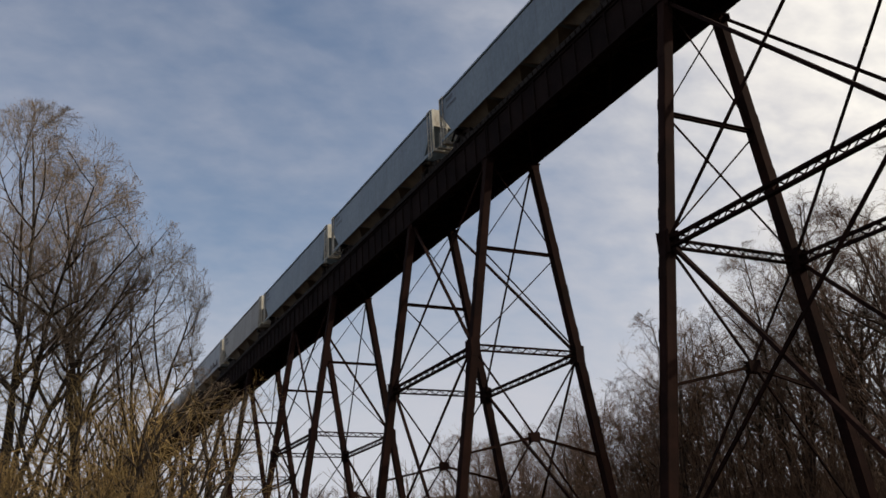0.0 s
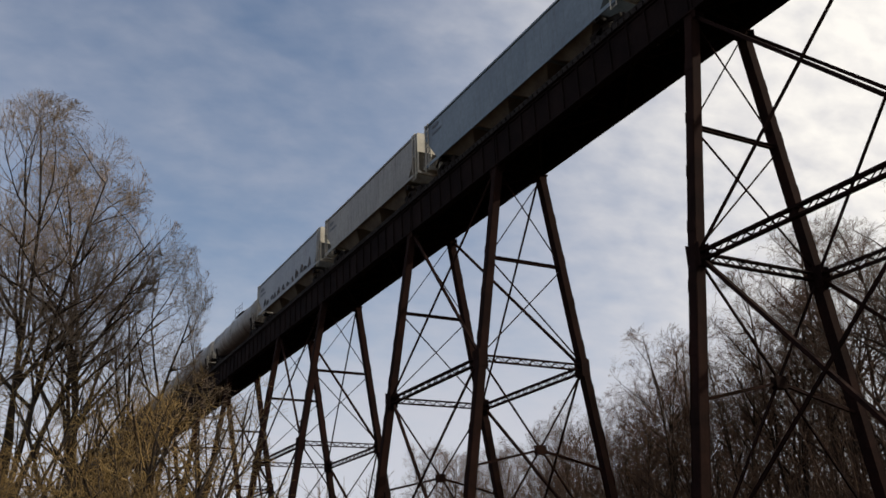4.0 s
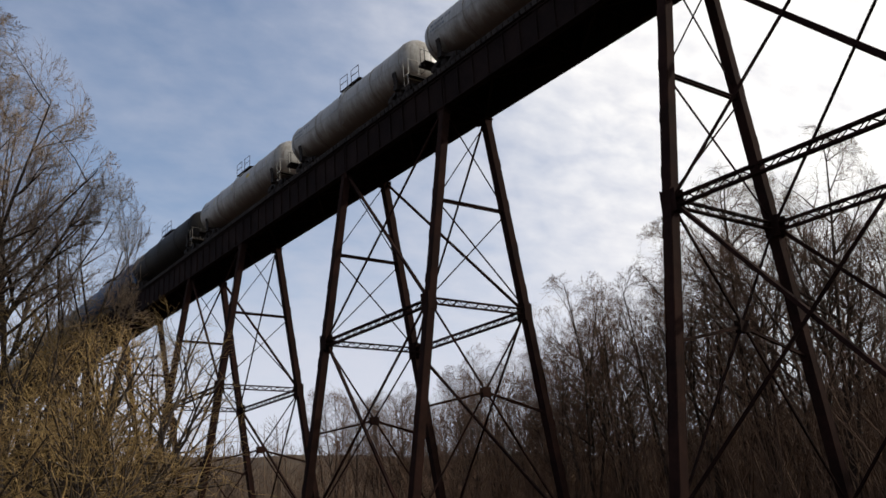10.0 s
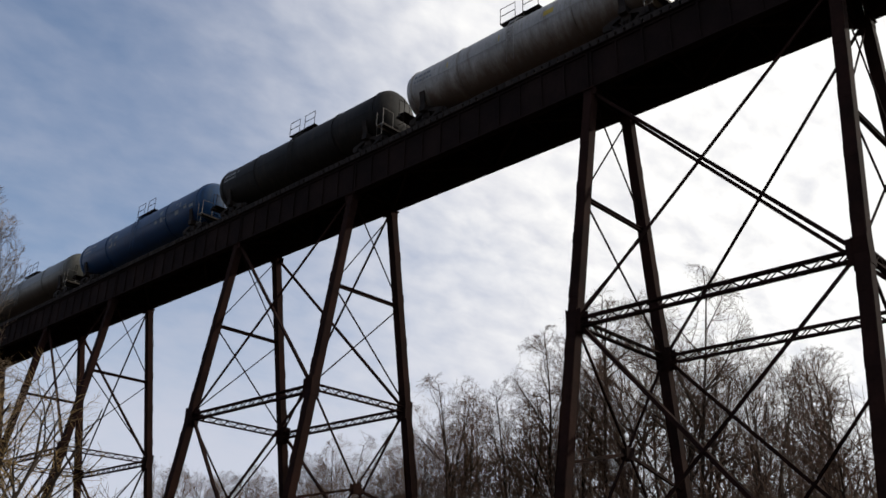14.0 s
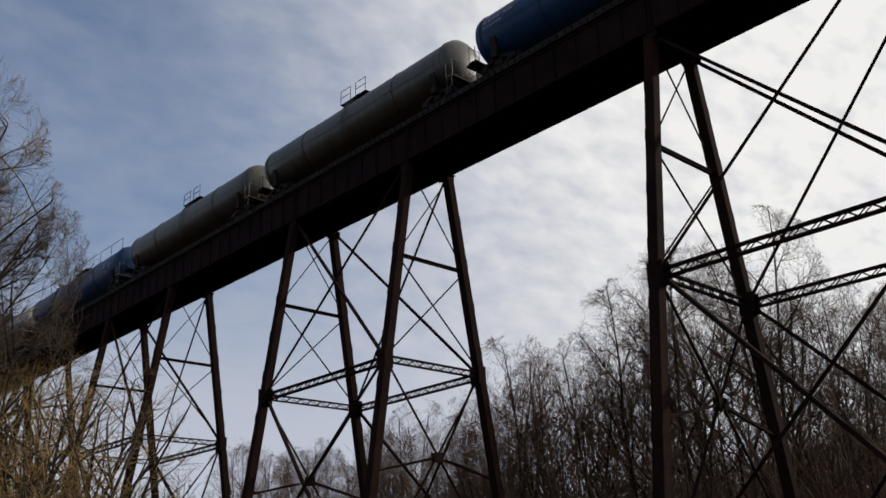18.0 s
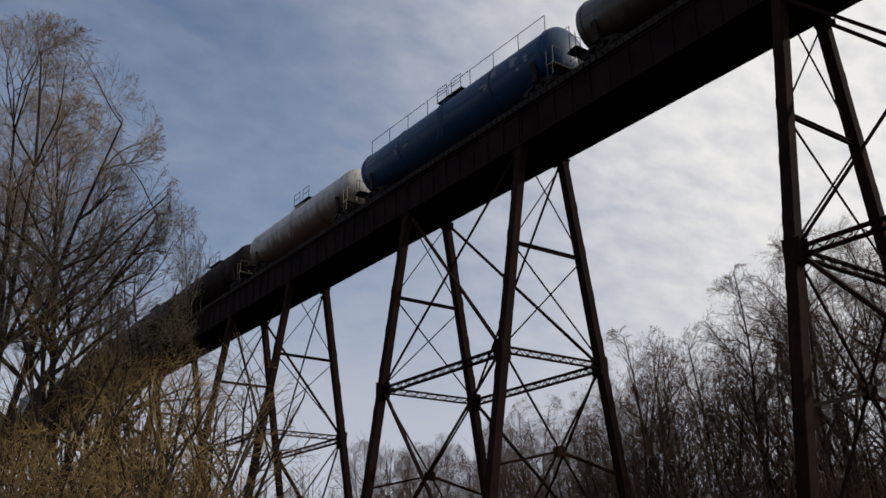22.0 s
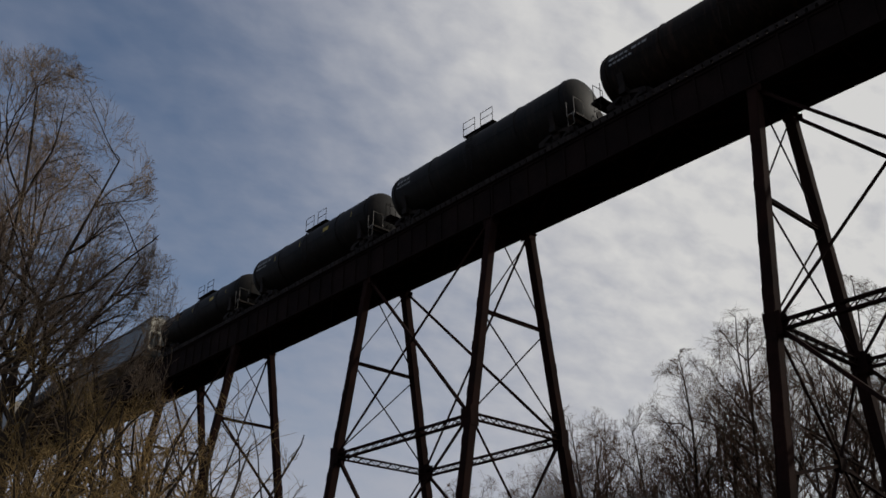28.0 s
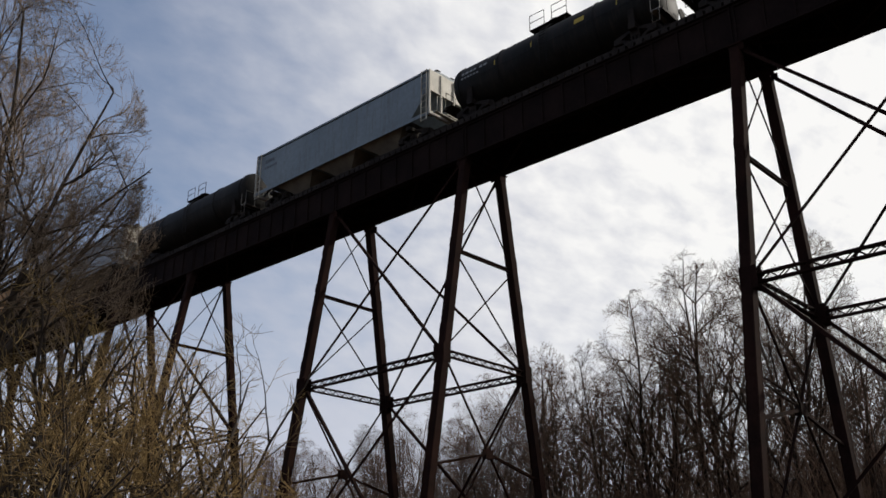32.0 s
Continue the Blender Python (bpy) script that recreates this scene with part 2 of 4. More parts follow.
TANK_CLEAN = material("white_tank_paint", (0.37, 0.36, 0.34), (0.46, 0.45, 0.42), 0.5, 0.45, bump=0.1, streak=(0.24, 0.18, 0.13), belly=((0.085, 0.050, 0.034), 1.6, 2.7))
TANK_BLACK = material("black_tank_paint", (0.012, 0.0115, 0.011), (0.020, 0.019, 0.018), 0.5, 0.55, bump=0.1, streak=(0.030, 0.024, 0.019), spec=0.08)
TANK_BLUE = material("blue_tank_paint", (0.004, 0.030, 0.088), (0.006, 0.042, 0.118), 0.5, 0.42, bump=0.1, streak=(0.018, 0.036, 0.062), spec=0.25)
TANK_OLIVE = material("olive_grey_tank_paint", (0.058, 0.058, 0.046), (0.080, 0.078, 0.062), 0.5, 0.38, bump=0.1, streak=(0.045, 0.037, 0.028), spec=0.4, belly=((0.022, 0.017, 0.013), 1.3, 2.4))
TANK_BROWN = material("brown_black_tank_paint", (0.009, 0.0065, 0.005), (0.017, 0.0115, 0.0082), 0.5, 0.7, bump=0.1, streak=(0.045, 0.026, 0.017), spec=0.1)
ORANGE = material("orange_car_paint", (0.42, 0.19, 0.04), (0.50, 0.25, 0.07), 0.5, 0.6, bump=0.1)
YELLOW = material("yellow_placard_paint", (0.36, 0.25, 0.02), (0.44, 0.31, 0.035), 2.0, 0.6, bump=0.0)
LETTER = material("worn_white_stencil_paint", (0.15, 0.15, 0.15), (0.26, 0.26, 0.25), 2.0, 0.6, bump=0.0)
SPRAY = material("faded_spray_paint", (0.10, 0.12, 0.14), (0.16, 0.18, 0.19), 3.0, 0.6, bump=0.0)
INK = material("dark_stencil_paint", (0.08, 0.09, 0.10), (0.12, 0.13, 0.15), 2.0, 0.6, bump=0.0)
BARK = material("grey_brown_bark", (0.035, 0.027, 0.021), (0.065, 0.050, 0.038), 1.4, 0.9, stretch=(2, 2, 0.5), bump=0.6, vary=0.2, spec=0.1)
# twig colour raised for the sunlit trees beside the viaduct
TWIG = material("sunlit_brown_twigs", (0.19, 0.14, 0.098), (0.29, 0.218, 0.156), 0.3, 0.85, bump=0.0, vary=0.2, spec=0.1)
WOOD_BARK = material("dark_woodland_bark", (0.040, 0.028, 0.021), (0.068, 0.049, 0.037), 1.4, 0.9, stretch=(2, 2, 0.5), bump=0.6, vary=0.25, spec=0.1)
# twig colour lowered, since the wood stands against the light
WOOD_TWIG = material("dark_backlit_wood_twigs", (0.088, 0.053, 0.036), (0.136, 0.084, 0.056), 0.3, 0.85, bump=0.0, vary=0.25, spec=0.1)
HILL_TWIG = material("hillside_twigs", (0.070, 0.049, 0.035), (0.11, 0.078, 0.056), 0.3, 0.85, bump=0.0, spec=0.1)
WILLOW = material("ochre_willow_twigs", (0.18, 0.119, 0.050), (0.38, 0.26, 0.110), 0.3, 0.85, bump=0.0, vary=0.4, spec=0.1)
EARTH = material("leaf_litter_ground", (0.044, 0.031, 0.021), (0.072, 0.052, 0.034), 0.12, 0.95, bump=0.8, fine=30.0, spec=0.1)


# ---- mesh helpers ----
def mesh_of(name, verts, faces, mat, smooth=False):
    me = bpy.data.meshes.new(name)
    me.from_pydata([tuple(v) for v in verts], [], [tuple(f) for f in faces])
    me.materials.append(mat)
    if smooth:
        me.polygons.foreach_set("use_smooth", [True] * len(me.polygons))
    me.update()
    return me


def child(name, me, parent, label="", m=None):
    ob = new(name, me)
    ob.parent = parent
    if m is not None:
        ob.matrix_basis = m
    if label:
        ob["label"] = label
    return ob


def part(name, bm, mat, parent, label="", smooth=False, m=None):
    me = bpy.data.meshes.new(name)
    bmesh.ops.recalc_face_normals(bm, faces=bm.faces)
    bm.to_mesh(me)
    bm.free()
    me.materials.append(mat)
    if smooth:
        me.polygons.foreach_set("use_smooth", [True] * len(me.polygons))
    return child(name, me, parent, label, m)


def thing(name, label, category, group="", kind="", m=None):
    ob = new(name)
    ob.empty_display_size = 0.3
    if m is not None:
        ob.matrix_basis = m
    return tagged(ob, label, category, group, kind)


def box(bm, lo, hi, bevel=0.0):
    lo, hi = Vector(lo), Vector(hi)
    made = bmesh.ops.create_cube(bm, size=1.0, matrix=Matrix.Translation((lo + hi) / 2) @ Matrix.Diagonal((*(hi - lo), 1)))
    if bevel:
        es = {e for v in made["verts"] for e in v.link_edges}
        bmesh.ops.bevel(bm, geom=list(es), offset=bevel, segments=2, affect="EDGES", profile=0.5)


def bar(bm, a, b, w, h=None, up=(0, 0, 1)):
    """A straight bar of a rectangular section from a to b."""
    a, b = Vector(a), Vector(b)
    h = w if h is None else h
    d = (b - a).normalized()
    s = d.cross(Vector(up))
    if s.length < 1e-3:
        s = d.cross(Vector((1, 0, 0)))
    s.normalize()
    u = s.cross(d)
    ring = [(-w / 2, -h / 2), (w / 2, -h / 2), (w / 2, h / 2), (-w / 2, h / 2)]
    v0 = [bm.verts.new(a + s * x + u * y) for x, y in ring]
    v1 = [bm.verts.new(b + s * x + u * y) for x, y in ring]
    for i in range(4):
        j = (i + 1) % 4
        bm.faces.new((v0[i], v0[j], v1[j], v1[i]))
    bm.faces.new(v0[::-1])
    bm.faces.new(v1)


def rod(bm, pts, r, sides=6):
    """A round bar along a line of points."""
    pts = [Vector(p) for p in pts]
    rings = []
    for i, p in enumerate(pts):
        d = (pts[min(i + 1, len(pts) - 1)] - pts[max(i - 1, 0)]).normalized()
        s = d.cross(Vector((0.13, 0.31, 0.94))).normalized()
        u = s.cross(d)
        rings.append([bm.verts.new(p + (s * math.cos(k * math.tau / sides) + u * math.sin(k * math.tau / sides)) * r) for k in range(sides)])
    for a, b in zip(rings, rings[1:]):
        for k in range(sides):
            j = (k + 1) % sides
            bm.faces.new((a[k], a[j], b[j], b[k]))
    bm.faces.new(rings[0][::-1])
    bm.faces.new(rings[-1])


# ---- the viaduct ----
HALF, BATTER = 1.44, 0.158
TOWER, SPAN = 10.75, 15.69
PITCH = TOWER + SPAN
Z_UP, Z_MID, Z_LOW, Z_BASE, Z_GROUND = -5.47, -11.07, -16.5, -22.5, -23.9
DECK = 2.15


def off(z):
    return HALF - BATTER * z


def lattice(bm, a, b, depth, width, flange, lace):
    """A laced strut: two flange pairs with zigzag lacing between them."""
    a, b = Vector(a), Vector(b)
    d = (b - a).normalized()
    side = d.cross(Vector((0, 0, 1))).normalized()
    for k in (-1, 1):
        up = Vector((0, 0, k * (depth - flange) / 2))
        bar(bm, a + up, b + up, width, flange)
    n = max(4, int((b - a).length / (depth * 0.95)))
    for s in (-1, 1):
        shift = side * (s * (width / 2 - 0.012))
        for i in range(n):
            p = a + (b - a) * (i / n) + shift
            q = a + (b - a) * ((i + 1) / n) + shift
            h = Vector((0, 0, depth / 2 - flange * 0.7))
            bar(bm, p + (h if i % 2 else -h), q + (-h if i % 2 else h), 0.015, lace, up=side.cross(d))


def column_mesh(foot):
    """A built-up column, from its cap down: side channels, cover plate, batten plates and lacing, with a base plate."""
    bm = bmesh.new()
    w = 0.46
    n = Vector((-BATTER, 0, -1)).normalized()
    a, b = Vector((-off(0.058), 0, 0.058)), Vector((-off(foot), 0, foot))
    for k in (-1, 1):
        bar(bm, a + Vector((0, k * (w / 2 - 0.02), 0)), b + Vector((0, k * (w / 2 - 0.02), 0)), 0.40, 0.04, up=(0, 1, 0))
        for j in (-1, 1):
            e = Vector((j * 0.19, k * (w / 2 - 0.07), 0))
            bar(bm, a + e, b + e, 0.03, 0.12, up=(0, 1, 0))
    bar(bm, a + Vector((0.215, 0, 0)), b + Vector((0.215, 0, 0)), 0.02, w, up=(0, 1, 0))
    length = (b - a).length
    bar(bm, a + Vector((-0.215, 0, 0)), b + Vector((-0.215, 0, 0)), 0.02, w - 0.06, up=(0, 1, 0))
    k = int(length / 2.4)
    for i in range(1, k):
        p = a + n * (i * length / k)
        bar(bm, p + Vector((-0.228, 0, 0)), p + n * 0.5 + Vector((-0.228, 0, 0)), 0.014, w, up=(0, 1, 0))
    bar(bm, a + Vector((0, 0, -0.02)), a + Vector((0, 0, -0.10)), 0.62, 0.62, up=(0, 1, 0))
    bar(bm, b + Vector((0, 0, 0.05)), b, 0.9, 0.9, up=(0, 1, 0))
    return bm


def tower(y, ground, bents=2):
    """A four-legged tower with its bracing; y is its near bent."""
    t = thing("trestle_tower", "tall dark rusted steel trestle tower with laced struts and crossed bracing", "bridge tower", "towers of the viaduct", m=pose(0, y, 0))
    low = max(Z_BASE, ground + 1.2) if ground > Z_BASE - 1.5 else Z_BASE
    ys = (0.0, TOWER)
    for yy in ys:
        for s in (1, -1):
            bm = column_mesh(ground)
            bmesh.ops.scale(bm, vec=(s, 1, 1), verts=bm.verts)
            bmesh.ops.translate(bm, vec=(0, yy, 0), verts=bm.verts)
            col = part("column", bm, STEEL, t)
            for z, hh in ((Z_MID, 0.50), (0.0, 0.34)):
                if z < ground + 1:
                    continue
                bm = bmesh.new()
                x = -s * off(z)
                for k in (-1, 1):
                    box(bm, (x - 0.26, yy + k * 0.235 - 0.012, z - hh), (x + 0.26, yy + k * 0.235 + 0.012, z + hh * 0.9 - (0.3 if z == 0 else 0)))
                    inner = yy + (0.22 if yy == 0 else -0.22)
                box(bm, (x - 0.245, min(yy, inner) - 0.22, z - hh), (x - 0.232, max(yy, inner) + 0.22, z + hh * 0.8 - (0.3 if z == 0 else 0)))
                box(bm, (x + 0.232, min(yy, inner) - 0.22, z - hh), (x + 0.245, max(yy, inner) + 0.22, z + hh * 0.8 - (0.3 if z == 0 else 0)))
                part("gusset_plate", bm, STEEL, col)
        # cross bracing of the bent
        bm = bmesh.new()
        for k in (-1, 1):
            bar(bm, (-off(Z_UP), yy, Z_UP + k * 0.07), (off(Z_UP), yy, Z_UP + k * 0.07), 0.16, 0.04)
        bar(bm, (-off(Z_UP), yy, Z_UP), (off(Z_UP), yy, Z_UP), 0.03, 0.12)
        part("cross_strut", bm, STEEL, t)
        bm = bmesh.new()
        lattice(bm, (-off(Z_MID), yy, Z_MID), (off(Z_MID), yy, Z_MID), 0.36, 0.22, 0.058, 0.04)
        part("laced_cross_strut", bm, STEEL, t)
        for z0, z1, w in ((0.0, Z_UP, 0.058), (Z_UP, Z_MID, 0.068), (Z_MID, low, 0.09)):
            if z1 < ground:
                continue
            for s in (-1, 1):
                bm = bmesh.new()
                drop = 0.35 if z0 == 0 else 0.25
                bar(bm, (s * (off(z0) - 0.1), yy + s * w * 0.55, z0 - drop), (-s * (off(z1) - 0.1), yy + s * w * 0.55, z1 + 0.25), w, w * 0.8)
                part("diagonal_brace", bm, STEEL, t)
        f = off(Z_MID) / (off(Z_MID) + off(low))
        zx = Z_MID - 0.25 + f * (low + 0.25 - Z_MID + 0.25)
        for s in (-1, 1):
            bm = bmesh.new()
            bar(bm, (s * off(Z_LOW), yy, Z_LOW), (0, yy, zx), 0.12, 0.12)
            part("raking_strut", bm, STEEL, t)
        bm = bmesh.new()
        box(bm, (-0.28, yy - 0.13, zx - 0.24), (0.28, yy - 0.11, zx + 0.24))
        box(bm, (-0.28, yy + 0.11, zx - 0.24), (0.28, yy + 0.13, zx + 0.24))
        part("centre_gusset", bm, STEEL, t)
    for s in (-1, 1):
        x0, x1, x2 = s * off(0), s * off(Z_MID), s * off(low)
        bm = bmesh.new()
        lattice(bm, (x1, ys[0], Z_MID - 0.08), (x1, ys[1], Z_MID - 0.08), 0.41, 0.24, 0.082, 0.045)
        part("laced_side_strut", bm, STEEL, t)
        bm = bmesh.new()
        for k in (-1, 1):
            bar(bm, (x2, ys[0], low + k * 0.1), (x2, ys[1], low + k * 0.1), 0.2, 0.05)
        part("side_strut", bm, STEEL, t)
        for za, zb, xa, xb, w in ((0.02, Z_MID - 0.12, x0, x1, 0.14), (Z_MID + 0.05, low + 0.1, x1, x2, 0.15)):
            for k in (0, 1):
                bm = bmesh.new()
                e = 0.08 * (1 if k else -1)
                wk = w if k else w * 0.66
                bar(bm, (xa + e, ys[k], za), (xb + e, ys[1 - k], zb), wk, wk)
                part("side_brace", bm, STEEL, t)
    return t


def girder_mesh(length, depth):
    """A riveted plate girder: web, flange angles and plates, and stiffeners on both faces."""
    bm = bmesh.new()
    box(bm, (-0.012, 0.004, 0.0), (0.012, length - 0.004, depth))
    for z in (0.0, depth - 0.05):
        box(bm, (-0.20, 0.004, z), (0.20, length - 0.004, z + 0.05))
    for z in (0.05, depth - 0.18):
        box(bm, (-0.09, 0.02, z), (-0.012, length - 0.02, z + 0.13))
        box(bm, (0.012, 0.02, z), (0.09, length - 0.02, z + 0.13))
    n = int(length / 1.3)
    for i in range(n + 1):
        y = 0.10 + i * (length - 0.2) / n
        for k in (-1, 1):
            box(bm, (min(0.012 * k, 0.09 * k), y - 0.05, 0.18), (max(0.012 * k, 0.09 * k), y + 0.05, depth - 0.18))
    return bm


def span(y, length):
    t = thing("girder_span", "black riveted steel plate girder span carrying the railway track", "bridge span", "girder spans of the viaduct", m=pose(0, y, 0.0))
    for s in (-1, 1):
        part("plate_girder", girder_mesh(length, DECK - 0.06), GIRDER, t, m=pose(s * HALF, 0, 0.06))
    n = int(length / 3.2)
    for i in range(n + 1):
        yy = 0.3 + i * (length - 0.6) / n
        bm = bmesh.new()
        for a, b in (((-1.3, 0.2), (1.3, DECK - 0.2)), ((-1.3, DECK - 0.2), (1.3, 0.2)), ((-1.3, 0.2), (1.3, 0.2)), ((-1.3, DECK - 0.2), (1.3, DECK - 0.2))):
            bar(bm, (a[0], yy, a[1]), (b[0], yy, b[1]), 0.09, 0.09)
        part("cross_frame", bm, GIRDER, t)
    for z in (0.10,):
        bm = bmesh.new()
        for i in range(n):
            y0, y1 = 0.3 + i * (length - 0.6) / n, 0.3 + (i + 1) * (length - 0.6) / n
            a, b = (-1.3, 1.3) if i % 2 else (1.3, -1.3)
            bar(bm, (a, y0, z), (b, y1, z), 0.12, 0.09)
        part("bottom_lateral", bm, GIRDER, t)
    return t


FIRST = -TOWER - 4 * PITCH
TOWERS = 16


def ground_height(x, y):
    """The valley floor, with its sides rising where the viaduct ends."""
    far = min(max((y - 120.0) / 190.0, 0.0), 1.0)
    back = min(max((-y - 75.0) / 120.0, 0.0), 1.0)
    east = min(max((x - 52.0) / 70.0, 0.0), 1.0)
    hold = 0.25 + 0.75 * min(max((115.0 - y) / 60.0, 0.0), 1.0)
    west = min(max((-x - 110.0) / 260.0, 0.0), 1.0)
    ease = lambda f: f * f * (3 - 2 * f)
    # the crest stands higher on both sides of the railway
    crest = 25.0 + 6.0 * ease(min(max((abs(x) - 9.0) / 34.0, 0.0), 1.0))
    rise = crest * ease(far) + 24.0 * ease(back) + 15.0 * hold * ease(east) + 26.0 * ease(west)
    rough = 0.5 * noise.noise(Vector((x * 0.03, y * 0.03, 0.0))) + 0.18 * noise.noise(Vector((x * 0.17, y * 0.17, 3.0)))
    return Z_GROUND + rise + rough * (1.0 + rise * 0.12)


def viaduct():
    for i in range(TOWERS):
        y = FIRST + i * PITCH
        g = max(ground_height(0, y), ground_height(0, y + TOWER))
        if g < -17.5:
            tower(y, min(ground_height(0, y), ground_height(0, y + TOWER)) - 0.05)
        span(y, TOWER)
        span(y + TOWER, SPAN)
    # track
    end = FIRST + TOWERS * PITCH
    t = thing("railway_track", "single railway track on dark timber ties on the girders", "railway track", kind="structure")
    for s in (-1, 1):
        bm = bmesh.new()
        box(bm, (s * 0.7525 - 0.037, FIRST, 2.56), (s * 0.7525 + 0.037, end, 2.60))
        box(bm, (s * 0.7525 - 0.009, FIRST, 2.46), (s * 0.7525 + 0.009, end, 2.56))
        box(bm, (s * 0.7525 - 0.075, FIRST, 2.43), (s * 0.7525 + 0.075, end, 2.46))
        part("rail", bm, RAIL, t)
    bm = bmesh.new()
    box(bm, (-1.63, -0.16, DECK + 0.004), (1.63, 0.16, 2.43))
    me = bpy.data.meshes.new("tie")
    bm.to_mesh(me)
    bm.free()
    me.materials.append(TIMBER)
    y = -40.0
    while y < 90.0:
        child("tie", me, t, m=pose(0, y, 0))
        y += 0.45
    bm = bmesh.new()
    for a, b in ((FIRST, -40.2), (90.3, end)):
        y = a
        while y < b:
            bar(bm, (-1.63, y, 2.29), (1.63, y, 2.29), 0.32, 0.27)
            y += 0.45
    far = part("far_ties", bm, TIMBER, t)
    far["kind"] = "stuff"
    for s in (-1, 1):
        bm = bmesh.new()
        box(bm, (s * 1.42 - 0.1, FIRST, 2.434), (s * 1.42 + 0.1, end, 2.55))
        part("guard_timber", bm, TIMBER, t)


# ---- the freight train ----
SPEED = 9.78
RAILTOP = 2.60
CARS = []


def truck(parent, y):
    """A two-axle freight truck: side frames with springs, bolster, wheels on axles."""
    bm = bmesh.new()
    box(bm, (-1.1, y - 0.2, 0.50), (1.1, y + 0.2, 0.76), 0.03)
    tr = part("truck", bm, DARK, parent)
    outer = [(-1.18, 0.42), (-1.18, 0.72), (-0.72, 0.84), (-0.32, 0.92), (0.32, 0.92), (0.72, 0.84), (1.18, 0.72), (1.18, 0.42), (0.74, 0.40), (0.36, 0.17), (-0.36, 0.17), (-0.74, 0.40)]
    inner = [(-0.70, 0.54), (-0.70, 0.62), (-0.58, 0.66), (-0.34, 0.76), (0.34, 0.76), (0.58, 0.66), (0.70, 0.62), (0.70, 0.54), (0.58, 0.50), (0.34, 0.31), (-0.34, 0.31), (-0.58, 0.50)]
    for s in (-1, 1):
        x = s * 1.02
        bm = bmesh.new()
        rings = [[bm.verts.new((x + d, y + p, q)) for p, q in loop] for d, loop in ((-0.08, outer), (0.08, outer), (0.08, inner), (-0.08, inner))]
        for j in range(4):
            u, v = rings[j], rings[(j + 1) % 4]
            for k in range(12):
                bm.faces.new((u[k], u[(k + 1) % 12], v[(k + 1) % 12], v[k]))
        bmesh.ops.recalc_face_normals(bm, faces=bm.faces)
        part("side_frame", bm, DARK, tr)
        for k in (-0.2, 0.0, 0.2):
            bm = bmesh.new()
            rod(bm, [(x, y + k, 0.29), (x, y + k, 0.78)], 0.075, 6)
            part("spring", bm, DARK, tr)
        for k in (-0.88, 0.88):
            bm = bmesh.new()
            box(bm, (x - 0.12, y + k - 0.14, 0.36), (x + 0.12, y + k + 0.14, 0.62), 0.03)
            part("journal_box", bm, DARK, tr)
    for k in (-0.88, 0.88):
        bm = bmesh.new()
        for s in (-1, 1):
            for r, a, b in ((0.46, 0.70, 0.82), (0.49, 0.66, 0.70)):
                rod(bm, [(s * a, y + k, 0.47), (s * b, y + k, 0.47)], r, 20)
        rod(bm, [(-1.05, y + k, 0.47), (1.05, y + k, 0.47)], 0.08, 8)
        part("wheelset", bm, DARK, tr)


def couplers(parent, half):
    for s in (-1, 1):
        bm = bmesh.new()
        bar(bm, (0, s * (half - 1.1), 0.86), (0, s * (half - 0.32), 0.86), 0.16, 0.20)
        box(bm, (-0.15, s * (half - 0.20) - 0.17, 0.70), (0.15, s * (half - 0.20) + 0.17, 1.02), 0.04)
        rod(bm, [(0.3, s * (half - 0.9), 0.75), (0.28, s * (half - 0.4), 0.45), (0.1, s * half, 0.38)], 0.03, 5)
        part("coupler", bm, DARK, parent)


def ladder(parent, x, y, z0, z1, mat, along=0.42, name="ladder"):
    bm = bmesh.new()
    for k in (-1, 1):
        bar(bm, (x, y + k * along / 2, z0), (x, y + k * along / 2, z1), 0.05, 0.05)
    n = int((z1 - z0) / 0.38)
    for i in range(n + 1):
        z = z0 + 0.05 + i * (z1 - z0 - 0.1) / n
        bar(bm, (x, y - along / 2, z), (x, y + along / 2, z), 0.03, 0.03)
    return part(name, bm, mat, parent)


def lettering(parent, mat, x, y, z, rows, seed, height=0.26, face=-1):
    """Plain bars in place of writing, on a side at x."""
    rnd = random.Random(seed)
    for r, count in enumerate(rows):
        yy = y
        bm = bmesh.new()
        for i in range(count):
            w = rnd.uniform(0.5, 1.1) * height * 0.8
            box(bm, (x - 0.004, yy - w, z - r * height * 1.7), (x + 0.004, yy, z - r * height * 1.7 + height * (1.0 if r == 0 else 0.7)))
            yy -= w + height * 0.28
        part("stencil_bars", bm, mat, parent)


